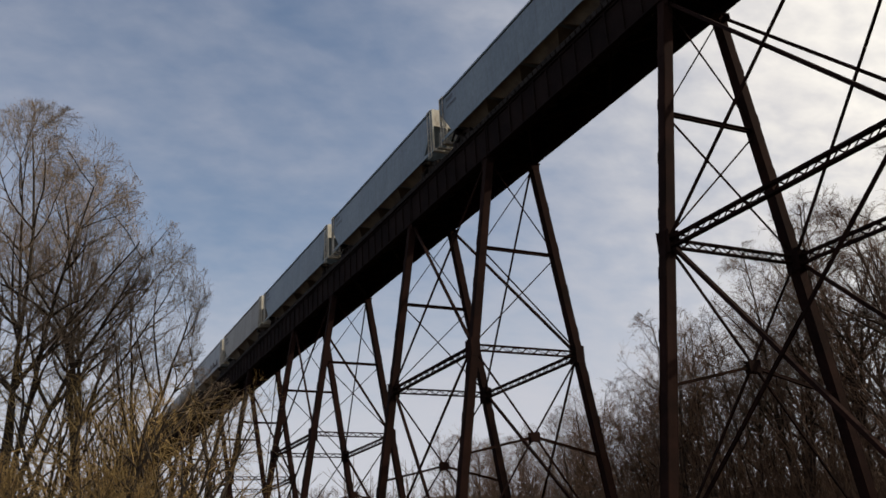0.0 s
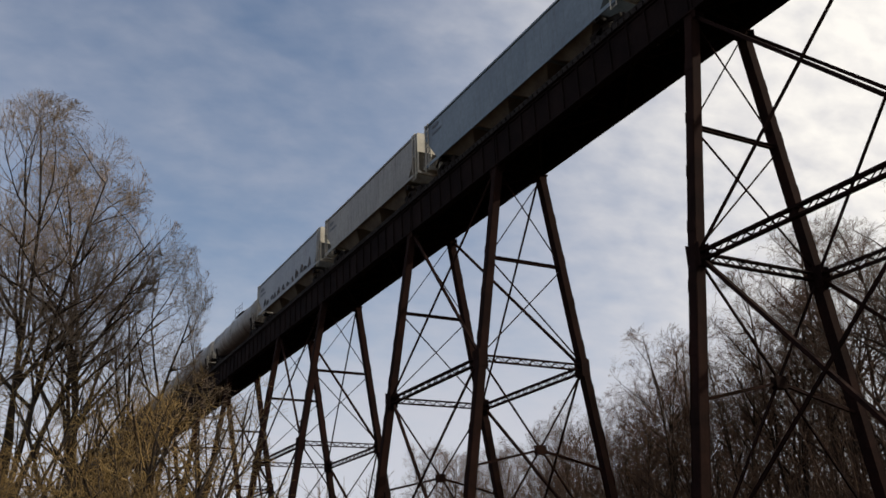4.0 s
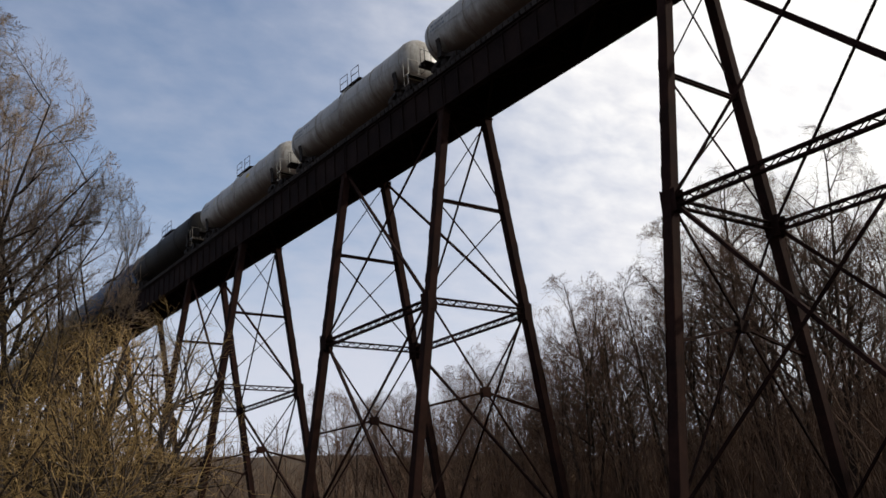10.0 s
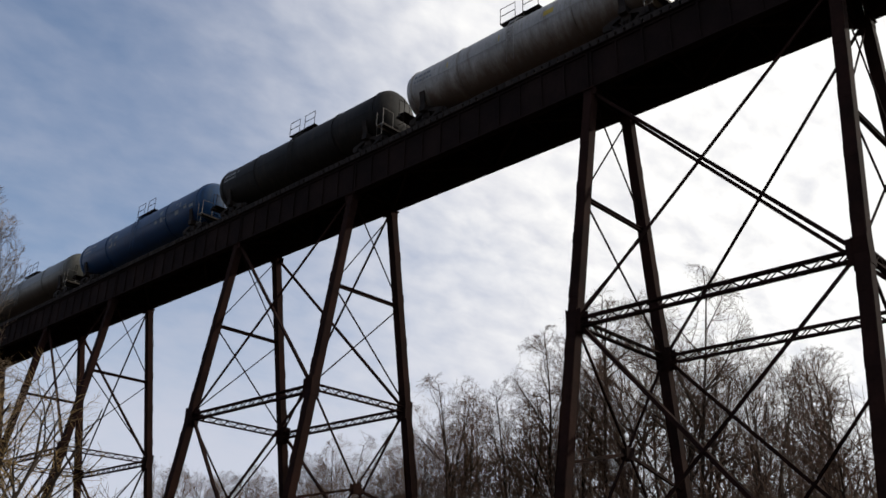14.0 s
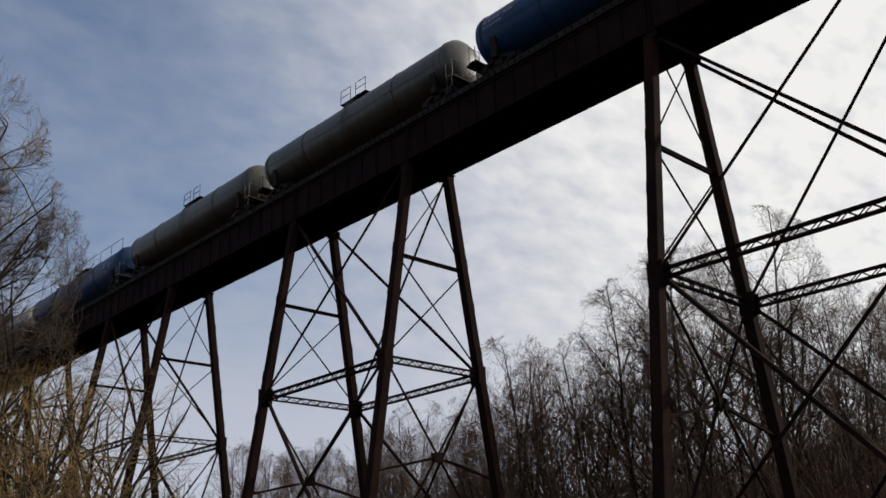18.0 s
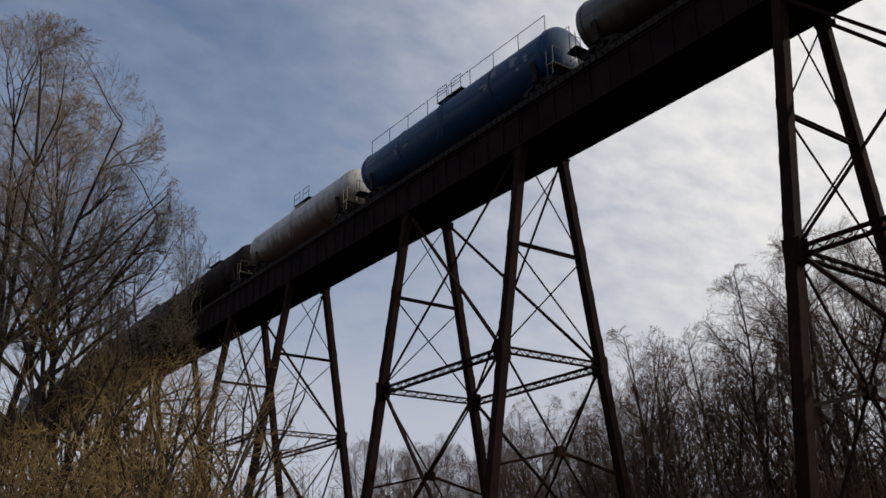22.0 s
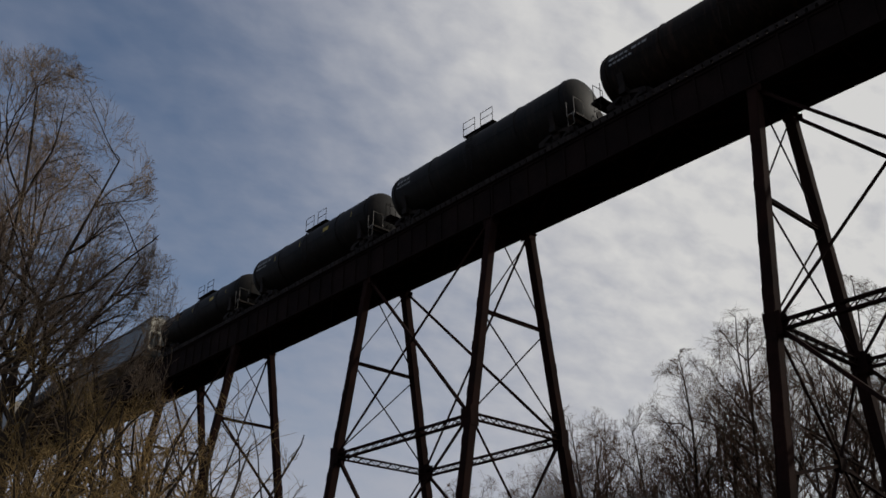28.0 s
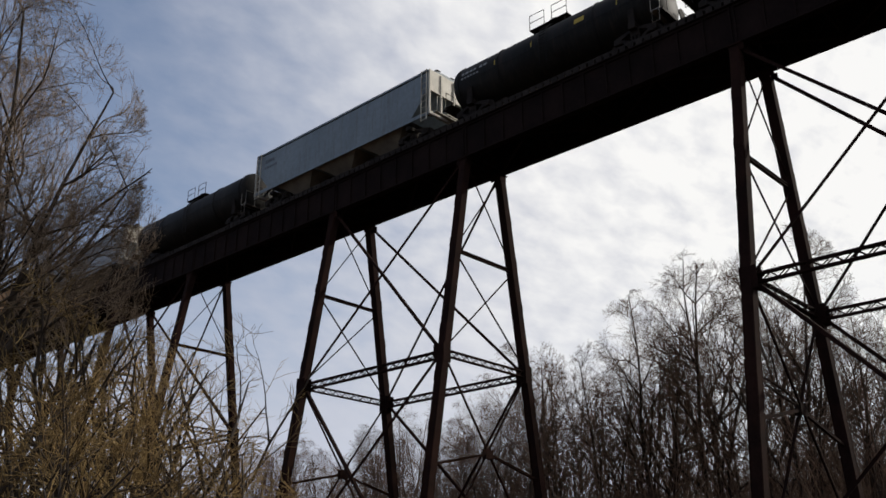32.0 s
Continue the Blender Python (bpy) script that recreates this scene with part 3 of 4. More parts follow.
def hopper(y0, length, paint, label, seed, bays=4, marks=INK, scrawl=False, top=4.18, sill=1.32):
    """A covered hopper, centred on its empty at rail height; its leading end looks towards -y."""
    t = thing("covered_hopper_car", label, "railway car", "cars of the freight train")
    half = length / 2
    b = half - 0.62
    w, slope = 1.60, 2.95
    # body: a slightly bulged side, slope-cut ends
    prof = [(-w + 0.03, sill), (-w, sill + 0.45), (-w - 0.01, 2.6), (-w + 0.02, top - 0.18), (-w + 0.16, top + 0.02), (-0.75, top + 0.27), (0, top + 0.32)]
    prof = prof + [(-x, z) for x, z in prof[-2::-1]]
    bm = bmesh.new()
    cut = 1.45
    rings = []
    for yy in (-b + 0.05, -b + 0.06 + cut, 0.0, b - 0.06 - cut, b - 0.05):
        ring = []
        for x, z in prof:
            zz = z
            if abs(yy) > b - cut - 0.5 and abs(yy) > b - 0.1:
                zz = max(z, slope)
            ring.append(bm.verts.new((x, yy, zz)))
        rings.append(ring)
    n = len(prof)
    for a, c in zip(rings, rings[1:]):
        for k in range(n - 1):
            bm.faces.new((a[k], a[k + 1], c[k + 1], c[k]))
        bm.faces.new((a[n - 1], a[0], c[0], c[n - 1]))
    for ring in (rings[0], rings[-1]):
        bmesh.ops.contextual_create(bm, geom=ring)
    bmesh.ops.remove_doubles(bm, verts=bm.verts, dist=0.001)
    body = part("body", bm, paint, t)
    # side sill, top chord, end sheets and posts
    for s in (-1, 1):
        bm = bmesh.new()
        box(bm, (s * (w + 0.012) - 0.03, -b, sill - 0.16), (s * (w + 0.012) + 0.03, b, sill + 0.05))
        part("side_sill", bm, paint, t)
        bm = bmesh.new()
        bar(bm, (s * (w - 0.02), -b, top - 0.05), (s * (w - 0.02), b, top - 0.05), 0.10, 0.12)
        part("top_chord", bm, paint, t)
        bm = bmesh.new()
        box(bm, (-w + 0.1, s * b - 0.035 * (1 + s), slope - 0.1), (w - 0.1, s * b + 0.035 * (1 - s), top + 0.1))
        part("end_sheet", bm, END_PALE, t, "end sheet toned pale for sunlight")
        bm = bmesh.new()
        for x in (-w + 0.06, w - 0.06, -0.55, 0.55):
            bar(bm, (x, s * (b + 0.02), sill - 0.1), (x, s * (b + 0.02), top), 0.12, 0.10)
        bar(bm, (-w, s * (b + 0.02), sill), (w, s * (b + 0.02), sill), 0.16, 0.22)
        bar(bm, (-w, s * (b + 0.02), slope - 0.1), (w, s * (b + 0.02), slope - 0.1), 0.07, 0.08)
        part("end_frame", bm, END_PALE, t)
        bm = bmesh.new()
        box(bm, (-0.5, s * (b + 0.25) - 0.22, sill + 0.1), (0.5, s * (b + 0.25) + 0.22, sill + 0.16))
        bar(bm, (-1.4, s * (b + 0.3), sill + 0.02), (1.4, s * (b + 0.3), sill + 0.02), 0.25, 0.05)
        rod(bm, [(-1.3, s * (b + 0.42), sill), (-1.3, s * (b + 0.42), sill + 1.0), (-0.6, s * (b + 0.42), sill + 1.0), (-0.6, s * (b + 0.42), sill)], 0.02, 5)
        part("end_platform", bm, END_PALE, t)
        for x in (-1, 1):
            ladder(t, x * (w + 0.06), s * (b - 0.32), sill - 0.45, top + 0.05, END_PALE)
    # roof walk and hatches
    bm = bmesh.new()
    for x in (-0.62, 0.62):
        box(bm, (x - 0.16, -b + 0.1, top + 0.40), (x + 0.16, b - 0.1, top + 0.44))
    for i in range(12):
        yy = -b + 0.4 + i * (2 * b - 0.8) / 11
        bar(bm, (-0.8, yy, top + 0.33), (0.8, yy, top + 0.33), 0.05, 0.14)
    part("roof_walk", bm, DARK, t)
    for s in (-1, 1):
        bm = bmesh.new()
        x = s * (w - 0.24)
        m = int(2 * b / 0.8)
        for i in range(m + 1):
            yy = -b + 0.3 + i * (2 * b - 0.6) / m
            bar(bm, (x, yy, top + 0.02), (x, yy, top + 0.17), 0.05, 0.05)
        bar(bm, (x, -b + 0.25, top + 0.18), (x, b - 0.25, top + 0.18), 0.07, 0.035)
        part("roof_edge_rail", bm, paint, t)
    for i in range(bays * 2):
        yy = -b + 1.2 + i * (2 * b - 2.4) / (bays * 2 - 1)
        bm = bmesh.new()
        rod(bm, [(0, yy, top + 0.30), (0, yy, top + 0.44)], 0.36, 14)
        part("roof_hatch", bm, paint, t)
    # discharge bays
    run = 2 * (b - cut - 0.6)
    for i in range(bays):
        c = -run / 2 + (i + 0.5) * run / bays
        e = run / bays / 2 - 0.12
        bm = bmesh.new()
        vs = [bm.verts.new(p) for p in ((-1.5, c - e, sill - 0.02), (1.5, c - e, sill - 0.02), (1.5, c + e, sill - 0.02), (-1.5, c + e, sill - 0.02),
                                        (-0.45, c - 0.32, 0.30), (0.45, c - 0.32, 0.30), (0.45, c + 0.32, 0.30), (-0.45, c + 0.32, 0.30))]
        for f in ((0, 1, 5, 4), (1, 2, 6, 5), (2, 3, 7, 6), (3, 0, 4, 7), (4, 5, 6, 7)):
            bm.faces.new([vs[k] for k in f])
        box(bm, (-0.55, c - 0.40, 0.24), (0.55, c + 0.40, 0.34))
        part("discharge_bay", bm, BAY, t, "rust-stained discharge bay")
    bm = bmesh.new()
    bar(bm, (0, -half + 0.5, 0.88), (0, half - 0.5, 0.88), 0.4, 0.30)
    for s in (-1, 1):
        bar(bm, (-1.5, s * (b - 1.75), 0.95), (1.5, s * (b - 1.75), 0.95), 0.35, 0.25)
        for x in (-0.9, 0.9):
            bar(bm, (x, s * (b - 0.1), sill + 0.05), (x, s * (b - 0.85), 1.75), 0.1, 0.1)
    part("underframe", bm, DARK, t)
    # end slope sheets
    for s in (-1, 1):
        bm = bmesh.new()
        bar(bm, (0, s * (b - 0.12), slope - 0.04), (0, s * (b - cut - 0.12), sill + 0.02), 2.9, 0.05)
        part("slope_sheet", bm, DARK, t)
    truck(t, -b + 1.75)
    truck(t, b - 1.75)
    couplers(t, half)
    lettering(t, marks, -w - 0.022, b - 1.0, 3.3, (4, 6), seed)
    if scrawl:
        rnd = random.Random(seed)
        yy = b - 2.0
        while yy > -b + 2.6:
            h = rnd.uniform(0.4, 0.95)
            for k in range(3):
                y1 = yy - rnd.uniform(0.1, 0.55)
                bm = bmesh.new()
                rod(bm, [(-w - 0.02, yy - 0.1 * k, 1.5 + rnd.uniform(0, 0.3)), (-w - 0.025, y1, 1.5 + h * rnd.uniform(0.5, 1)), (-w - 0.02, y1 - 0.2, 1.5 + rnd.uniform(0, 0.3))], 0.04, 4)
                part("spray_paint", bm, INK if k < 2 else RAIL, t, "spray-painted scrawl low on the side")
            yy -= rnd.uniform(0.7, 1.3)
    CARS.append((t, y0))
    return t


def tank(y0, length, paint, label, seed, radius=1.50, marks=INK, placard=False, rail=False, stripes=False, scrawl=False):
    """A tank car, centred on its empty at rail height; its leading end looks towards -y."""
    t = thing("tank_car", label, "railway car", "cars of the freight train")
    half = length / 2
    zc = 1.02 + radius
    light = paint in (TANK_WHITE, TANK_CLEAN)
    b = half - 0.78
    bm = bmesh.new()
    seg = 40
    prof = [(radius * math.sin(a), -b + 0.52 * (1 - math.cos(a))) for a in [i / 7 * math.pi / 2 for i in range(8)]]
    prof += [(radius, -b + 2.5 + i * (2 * b - 5.0) / 4) for i in range(5)]
    prof += [(r, -yy) for r, yy in prof[7::-1]]
    rings = []
    for r, yy in prof:
        if r < 1e-6:
            rings.append([bm.verts.new((0, yy, zc))])
        else:
            rings.append([bm.verts.new((r * math.cos(k * math.tau / seg), yy, zc + r * math.sin(k * math.tau / seg))) for k in range(seg)])
    for a, c in zip(rings, rings[1:]):
        for k in range(seg):
            j = (k + 1) % seg
            q = [a[k % len(a)], a[j % len(a)], c[j % len(c)], c[k % len(c)]]
            q = [vv for i, vv in enumerate(q) if vv not in q[:i]]
            bm.faces.new(q)
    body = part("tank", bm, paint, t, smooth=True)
    # weld bands
    for i in (-1, 1):
        for f in (0.0, 0.48):
            bm = bmesh.new()
            yy = i * (b - 0.75) * (1 - f)
            pts = [(radius * 1.004 * math.cos(k * math.tau / seg), yy, zc + radius * 1.004 * math.sin(k * math.tau / seg)) for k in range(seg)]
            for k in range(seg):
                bar(bm, pts[k], pts[(k + 1) % seg], 0.07, 0.02, up=(0, 1, 0))
            part("band", bm, paint, body)
    # underframe stubs, bolsters, side steps
    for s in (-1, 1):
        bm = bmesh.new()
        bar(bm, (0, s * (half - 0.5), 0.88), (0, s * (b - 3.3), 0.88), 0.5, 0.32)
        box(bm, (-1.35, s * (b - 1.5) - 0.2, 0.80), (1.35, s * (b - 1.5) + 0.2, 1.15), 0.02)
        for x in (-1, 1):
            bar(bm, (x * 1.25, s * (b - 1.5), 1.1), (x * (radius * 0.93), s * (b - 1.5), zc - radius * 0.38), 0.35, 0.06)
        bar(bm, (-1.5, s * (half - 0.62), 1.02), (1.5, s * (half - 0.62), 1.02), 0.30, 0.12)
        part("stub_sill", bm, DARK, t)
        bm = bmesh.new()
        box(bm, (-1.5, s * (half - 0.88) - 0.26, 1.10), (1.5, s * (half - 0.88) + 0.26, 1.15))
        rod(bm, [(-1.46, s * (half - 0.64), 1.12), (-1.46, s * (half - 0.64), 2.1), (-0.7, s * (half - 0.64), 2.1), (-0.7, s * (half - 0.64), 1.12)], 0.022, 5)
        rod(bm, [(1.46, s * (half - 0.64), 1.12), (1.46, s * (half - 0.64), 2.1), (0.7, s * (half - 0.64), 2.1), (0.7, s * (half - 0.64), 1.12)], 0.022, 5)
        for x in (-1.5, 1.5):
            rod(bm, [(x, s * (half - 0.66), 1.1), (x, s * (half - 0.66), 0.45), (x, s * (half - 1.05), 0.45), (x, s * (half - 1.05), 1.1)], 0.022, 5)
            rod(bm, [(x, s * (half - 1.1), 1.1), (x, s * (half - 1.1), 1.95)], 0.022, 5)
        # sunlight is coloured into the leading platform; the trailing one keeps the dark iron
        part("end_platform", bm, (END_PALE if light else GEAR_LIT) if s < 0 else DARK, t, "walkway with handrails at the tank end")
    bm = bmesh.new()
    rod(bm, [(0.5, -half + 0.58, 1.16), (0.5, -half + 0.58, 1.9)], 0.05, 8)
    rod(bm, [(0.5, -half + 0.50, 1.72), (0.5, -half + 0.56, 1.72)], 0.28, 12)
    part("brake_wheel", bm, DARK, t)
    # top platform with its manway and rails
    top = zc + radius
    bm = bmesh.new()
    box(bm, (-0.85, -1.25, top + 0.06), (0.85, 1.25, top + 0.10))
    for x in (-0.7, 0.7):
        for yy in (-1.0, 0.0, 1.0):
            bar(bm, (x, yy, top - 0.45), (x, yy, top + 0.08), 0.06, 0.06)
    deck = part("top_platform", bm, DARK, t)
    bm = bmesh.new()
    rod(bm, [(0, 0, top - 0.1), (0, 0, top + 0.42)], 0.42, 16)
    rod(bm, [(0, 0, top + 0.42), (0, 0, top + 0.50)], 0.47, 16)
    part("manway", bm, DARK, deck)
    for s in (-1, 1):
        for yy in ((-1.22, -0.25), (0.25, 1.22)):
            bm = bmesh.new()
            x = s * 0.84
            rod(bm, [(x, yy[0], top + 0.08), (x, yy[0], top + 1.0), (x, yy[1], top + 1.0), (x, yy[1], top + 0.08)], 0.024, 5)
            bar(bm, (x, yy[0], top + 0.55), (x, yy[1], top + 0.55), 0.03, 0.03)
            part("guard_rail", bm, DARK, deck)
        bm = bmesh.new()
        for yy in (-0.22, 0.22):
            pts = [(s * (radius + 0.10) * math.cos(a), yy, zc + (radius + 0.10) * math.sin(a)) for a in [i / 10 * 1.35 - 0.2 for i in range(11)]]
            rod(bm, [(s * (radius + 0.06), yy, 1.0)] + pts + [(s * 0.8, yy, top + 0.1)], 0.024, 5)
        for i in range(9):
            a = i / 8 * 1.2 - 0.2
            bar(bm, (s * (radius + 0.10) * math.cos(a), -0.22, zc + (radius + 0.10) * math.sin(a)), (s * (radius + 0.10) * math.cos(a), 0.22, zc + (radius + 0.10) * math.sin(a)), 0.03, 0.03)
        part("ladder", bm, paint, t)
        # side handrail low on the shell
        bm = bmesh.new()
        xs = s * (radius + 0.07)
        rod(bm, [(xs, -b + 1.0, zc - 0.2), (xs, b - 1.0, zc - 0.2)], 0.018, 5)
        part("side_handrail", bm, paint, t)
    if rail:
        for s in (-1, 1):
            bm = bmesh.new()
            x = s * 0.9
            z = zc + math.sqrt(radius ** 2 - 0.81)
            for i in range(9):
                yy = -b + 0.9 + i * (2 * b - 1.8) / 8
                rod(bm, [(x, yy, z), (x, yy, z + 1.0)], 0.022, 5)
            rod(bm, [(x, -b + 0.9, z + 1.0), (x, b - 0.9, z + 1.0)], 0.022, 5)
            part("running_rail", bm, DARK, t)
    truck(t, -b + 1.5)
    truck(t, b - 1.5)
    couplers(t, half)
    # writing as bars that follow the shell, and a placard
    def on_shell(name, mat, ya, yb, a0, a1, label=""):
        bm = bmesh.new()
        r = radius + 0.006
        cols = []
        for i in range(5):
            a = math.pi - (a0 + (a1 - a0) * i / 4)
            cols.append([bm.verts.new((r * math.cos(a), yy, zc + r * math.sin(a))) for yy in (ya, yb)])
        for p, q in zip(cols, cols[1:]):
            bm.faces.new((p[0], p[1], q[1], q[0]))
        part(name, bm, mat, t, label)
    rnd = random.Random(seed)
    yy = b - 1.0
    for i in range(4 + seed % 4):
        wd = rnd.uniform(0.14, 0.30)
        on_shell("stencil_bar", marks, yy, yy - wd, 0.22, 0.34)
        yy -= wd + (0.25 if i == 3 else 0.09)
    yy = b - 1.0
    for i in range(6):
        wd = rnd.uniform(0.10, 0.2)
        on_shell("stencil_bar", marks, yy, yy - wd, 0.02, 0.10)
        yy -= wd + 0.08
    if scrawl:
        for yy in (-b + 2.6, -b + 5.6, b - 5.4):
            for i in range(5):
                y1 = yy + rnd.uniform(-0.9, 0.9)
                a0 = rnd.uniform(-0.35, 0.15)
                on_shell("spray_paint", SPRAY, y1, y1 - rnd.uniform(0.12, 0.5), a0, a0 + rnd.uniform(0.06, 0.30), "faded pale spray paint")
    if placard:
        on_shell("placard", YELLOW, -2.0, -2.6, 0.06, 0.26, "yellow painted panel on the shell")
    if stripes:
        for yy in (-b + 2.2, 0.8, b - 3.4):
            on_shell("reflective_strip", YELLOW, yy, yy - 0.06, 0.0, 0.24, "yellow reflective strip")
    CARS.append((t, y0))
    return t


def train():
    """Gaps between the cars, as metres along the bridge at the clip's start."""
    g = [-19.5, 1.1, 21.8, 42.6, 63.6, 81.3, 99.1, 116.1, 132.9, 149.9, 167.7, 187.4, 207.4, 227.4, 248.5, 266.3, 282.8, 299.4, 315.7, 330.7, 348.5, 365.0, 383.1, 401.1]
    blue = "blue-grey covered hopper car with a pale sunlit end"
    kinds = [
        ("h", HOPPER_BLUE, blue), ("h", HOPPER_BLUE, blue), ("h", HOPPER_BLUE, blue), ("h", HOPPER_BLUE, blue),
        ("h", HOPPER_BEIGE, "dusty beige covered hopper car with faded dark markings"),
        ("s", HOPPER_PALE, "pale grey covered hopper car with spray-painted scrawl along the side"),
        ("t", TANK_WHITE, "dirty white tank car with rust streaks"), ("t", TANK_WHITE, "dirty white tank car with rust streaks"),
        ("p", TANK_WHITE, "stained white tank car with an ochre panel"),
        ("t", TANK_BLACK, "glossy black tank car with white stencilled marks"),
        ("t", TANK_BLUE, "deep blue tank car with a pale panel near its end"),
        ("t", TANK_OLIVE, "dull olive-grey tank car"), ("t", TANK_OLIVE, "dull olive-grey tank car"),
        ("r", TANK_BLUE, "long blue tank car with a handrail along its top"),
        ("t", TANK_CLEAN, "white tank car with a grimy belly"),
        ("t", TANK_BROWN, "brown-black grimy tank car"), ("t", TANK_BLACK, "black tank car with white stencilled marks"),
        ("p", TANK_BLACK, "black tank car with a yellow panel on its side"), ("p", TANK_BLACK, "black tank car with yellow strips and panel"),
        ("h", HOPPER_SLATE, "slate-grey covered hopper car with white ladders"),
        ("t", TANK_BLACK, "black tank car with white stencilled marks"),
        ("h", HOPPER_PALE, "light grey covered hopper car"), ("h", ORANGE, "orange covered hopper car"),
    ]
    for i, (kind, paint, label) in enumerate(kinds):
        a, b = g[i], g[i + 1]
        mid, length = (a + b) / 2, b - a
        if kind in "hs":
            hopper(mid, length, paint, label, i, bays=4 if length > 19 else 3, scrawl=kind == "s", top=3.95 if paint is HOPPER_BLUE else 4.15, sill=1.10 if paint is HOPPER_BLUE else 1.32)
        else:
            light = paint in (TANK_WHITE, TANK_CLEAN, TANK_OLIVE)
            tank(mid, length, paint, label, i, radius={16: 1.54, 17: 1.55, 18: 1.42}.get(i, 1.51), marks=INK if light else LETTER, placard=kind == "p", rail=kind == "r", stripes=kind == "p", scrawl=paint is TANK_BLUE)


# ---- trees ----
def tubes(segs, sides):
    """Vertices and faces of open prisms along segments (rows of two ends and two radii)."""
    s = np.asarray(segs, dtype=float)
    p, q, r0, r1 = s[:, 0:3], s[:, 3:6], s[:, 6], s[:, 7]
    d = q - p
    d /= np.maximum(np.linalg.norm(d, axis=1, keepdims=True), 1e-9)
    ref = np.where(np.abs(d[:, 2:3]) > 0.9, np.array([[1.0, 0, 0]]), np.array([[0, 0, 1.0]]))
    u = np.cross(d, ref)
    u /= np.linalg.norm(u, axis=1, keepdims=True)
    w = np.cross(d, u)
    n = len(s)
    verts = np.empty((n, 2, sides, 3))
    for k in range(sides):
        a = k * math.tau / sides
        e = u * math.cos(a) + w * math.sin(a)
        verts[:, 0, k] = p + e * r0[:, None]
        verts[:, 1, k] = q + e * r1[:, None]
    base = (np.arange(n) * 2 * sides)[:, None, None]
    quad = np.array([[k, (k + 1) % sides, sides + (k + 1) % sides, sides + k] for k in range(sides)])
    faces = (base + quad[None]).reshape(-1, 4)
    return verts.reshape(-1, 3), faces


def tube_mesh(name, segs, sides, mat):
    v, f = tubes(segs, sides)
    me = bpy.data.meshes.new(name)
    me.vertices.add(len(v))
    me.vertices.foreach_set("co", v.ravel())
    me.loops.add(len(f) * 4)
    me.loops.foreach_set("vertex_index", f.ravel().astype(np.int32))
    me.polygons.add(len(f))
    me.polygons.foreach_set("loop_start", np.arange(0, len(f) * 4, 4, dtype=np.int32))
    me.polygons.foreach_set("use_smooth", np.ones(len(f), dtype=bool))
    me.materials.append(mat)
    me.update(calc_edges=True)
    return me


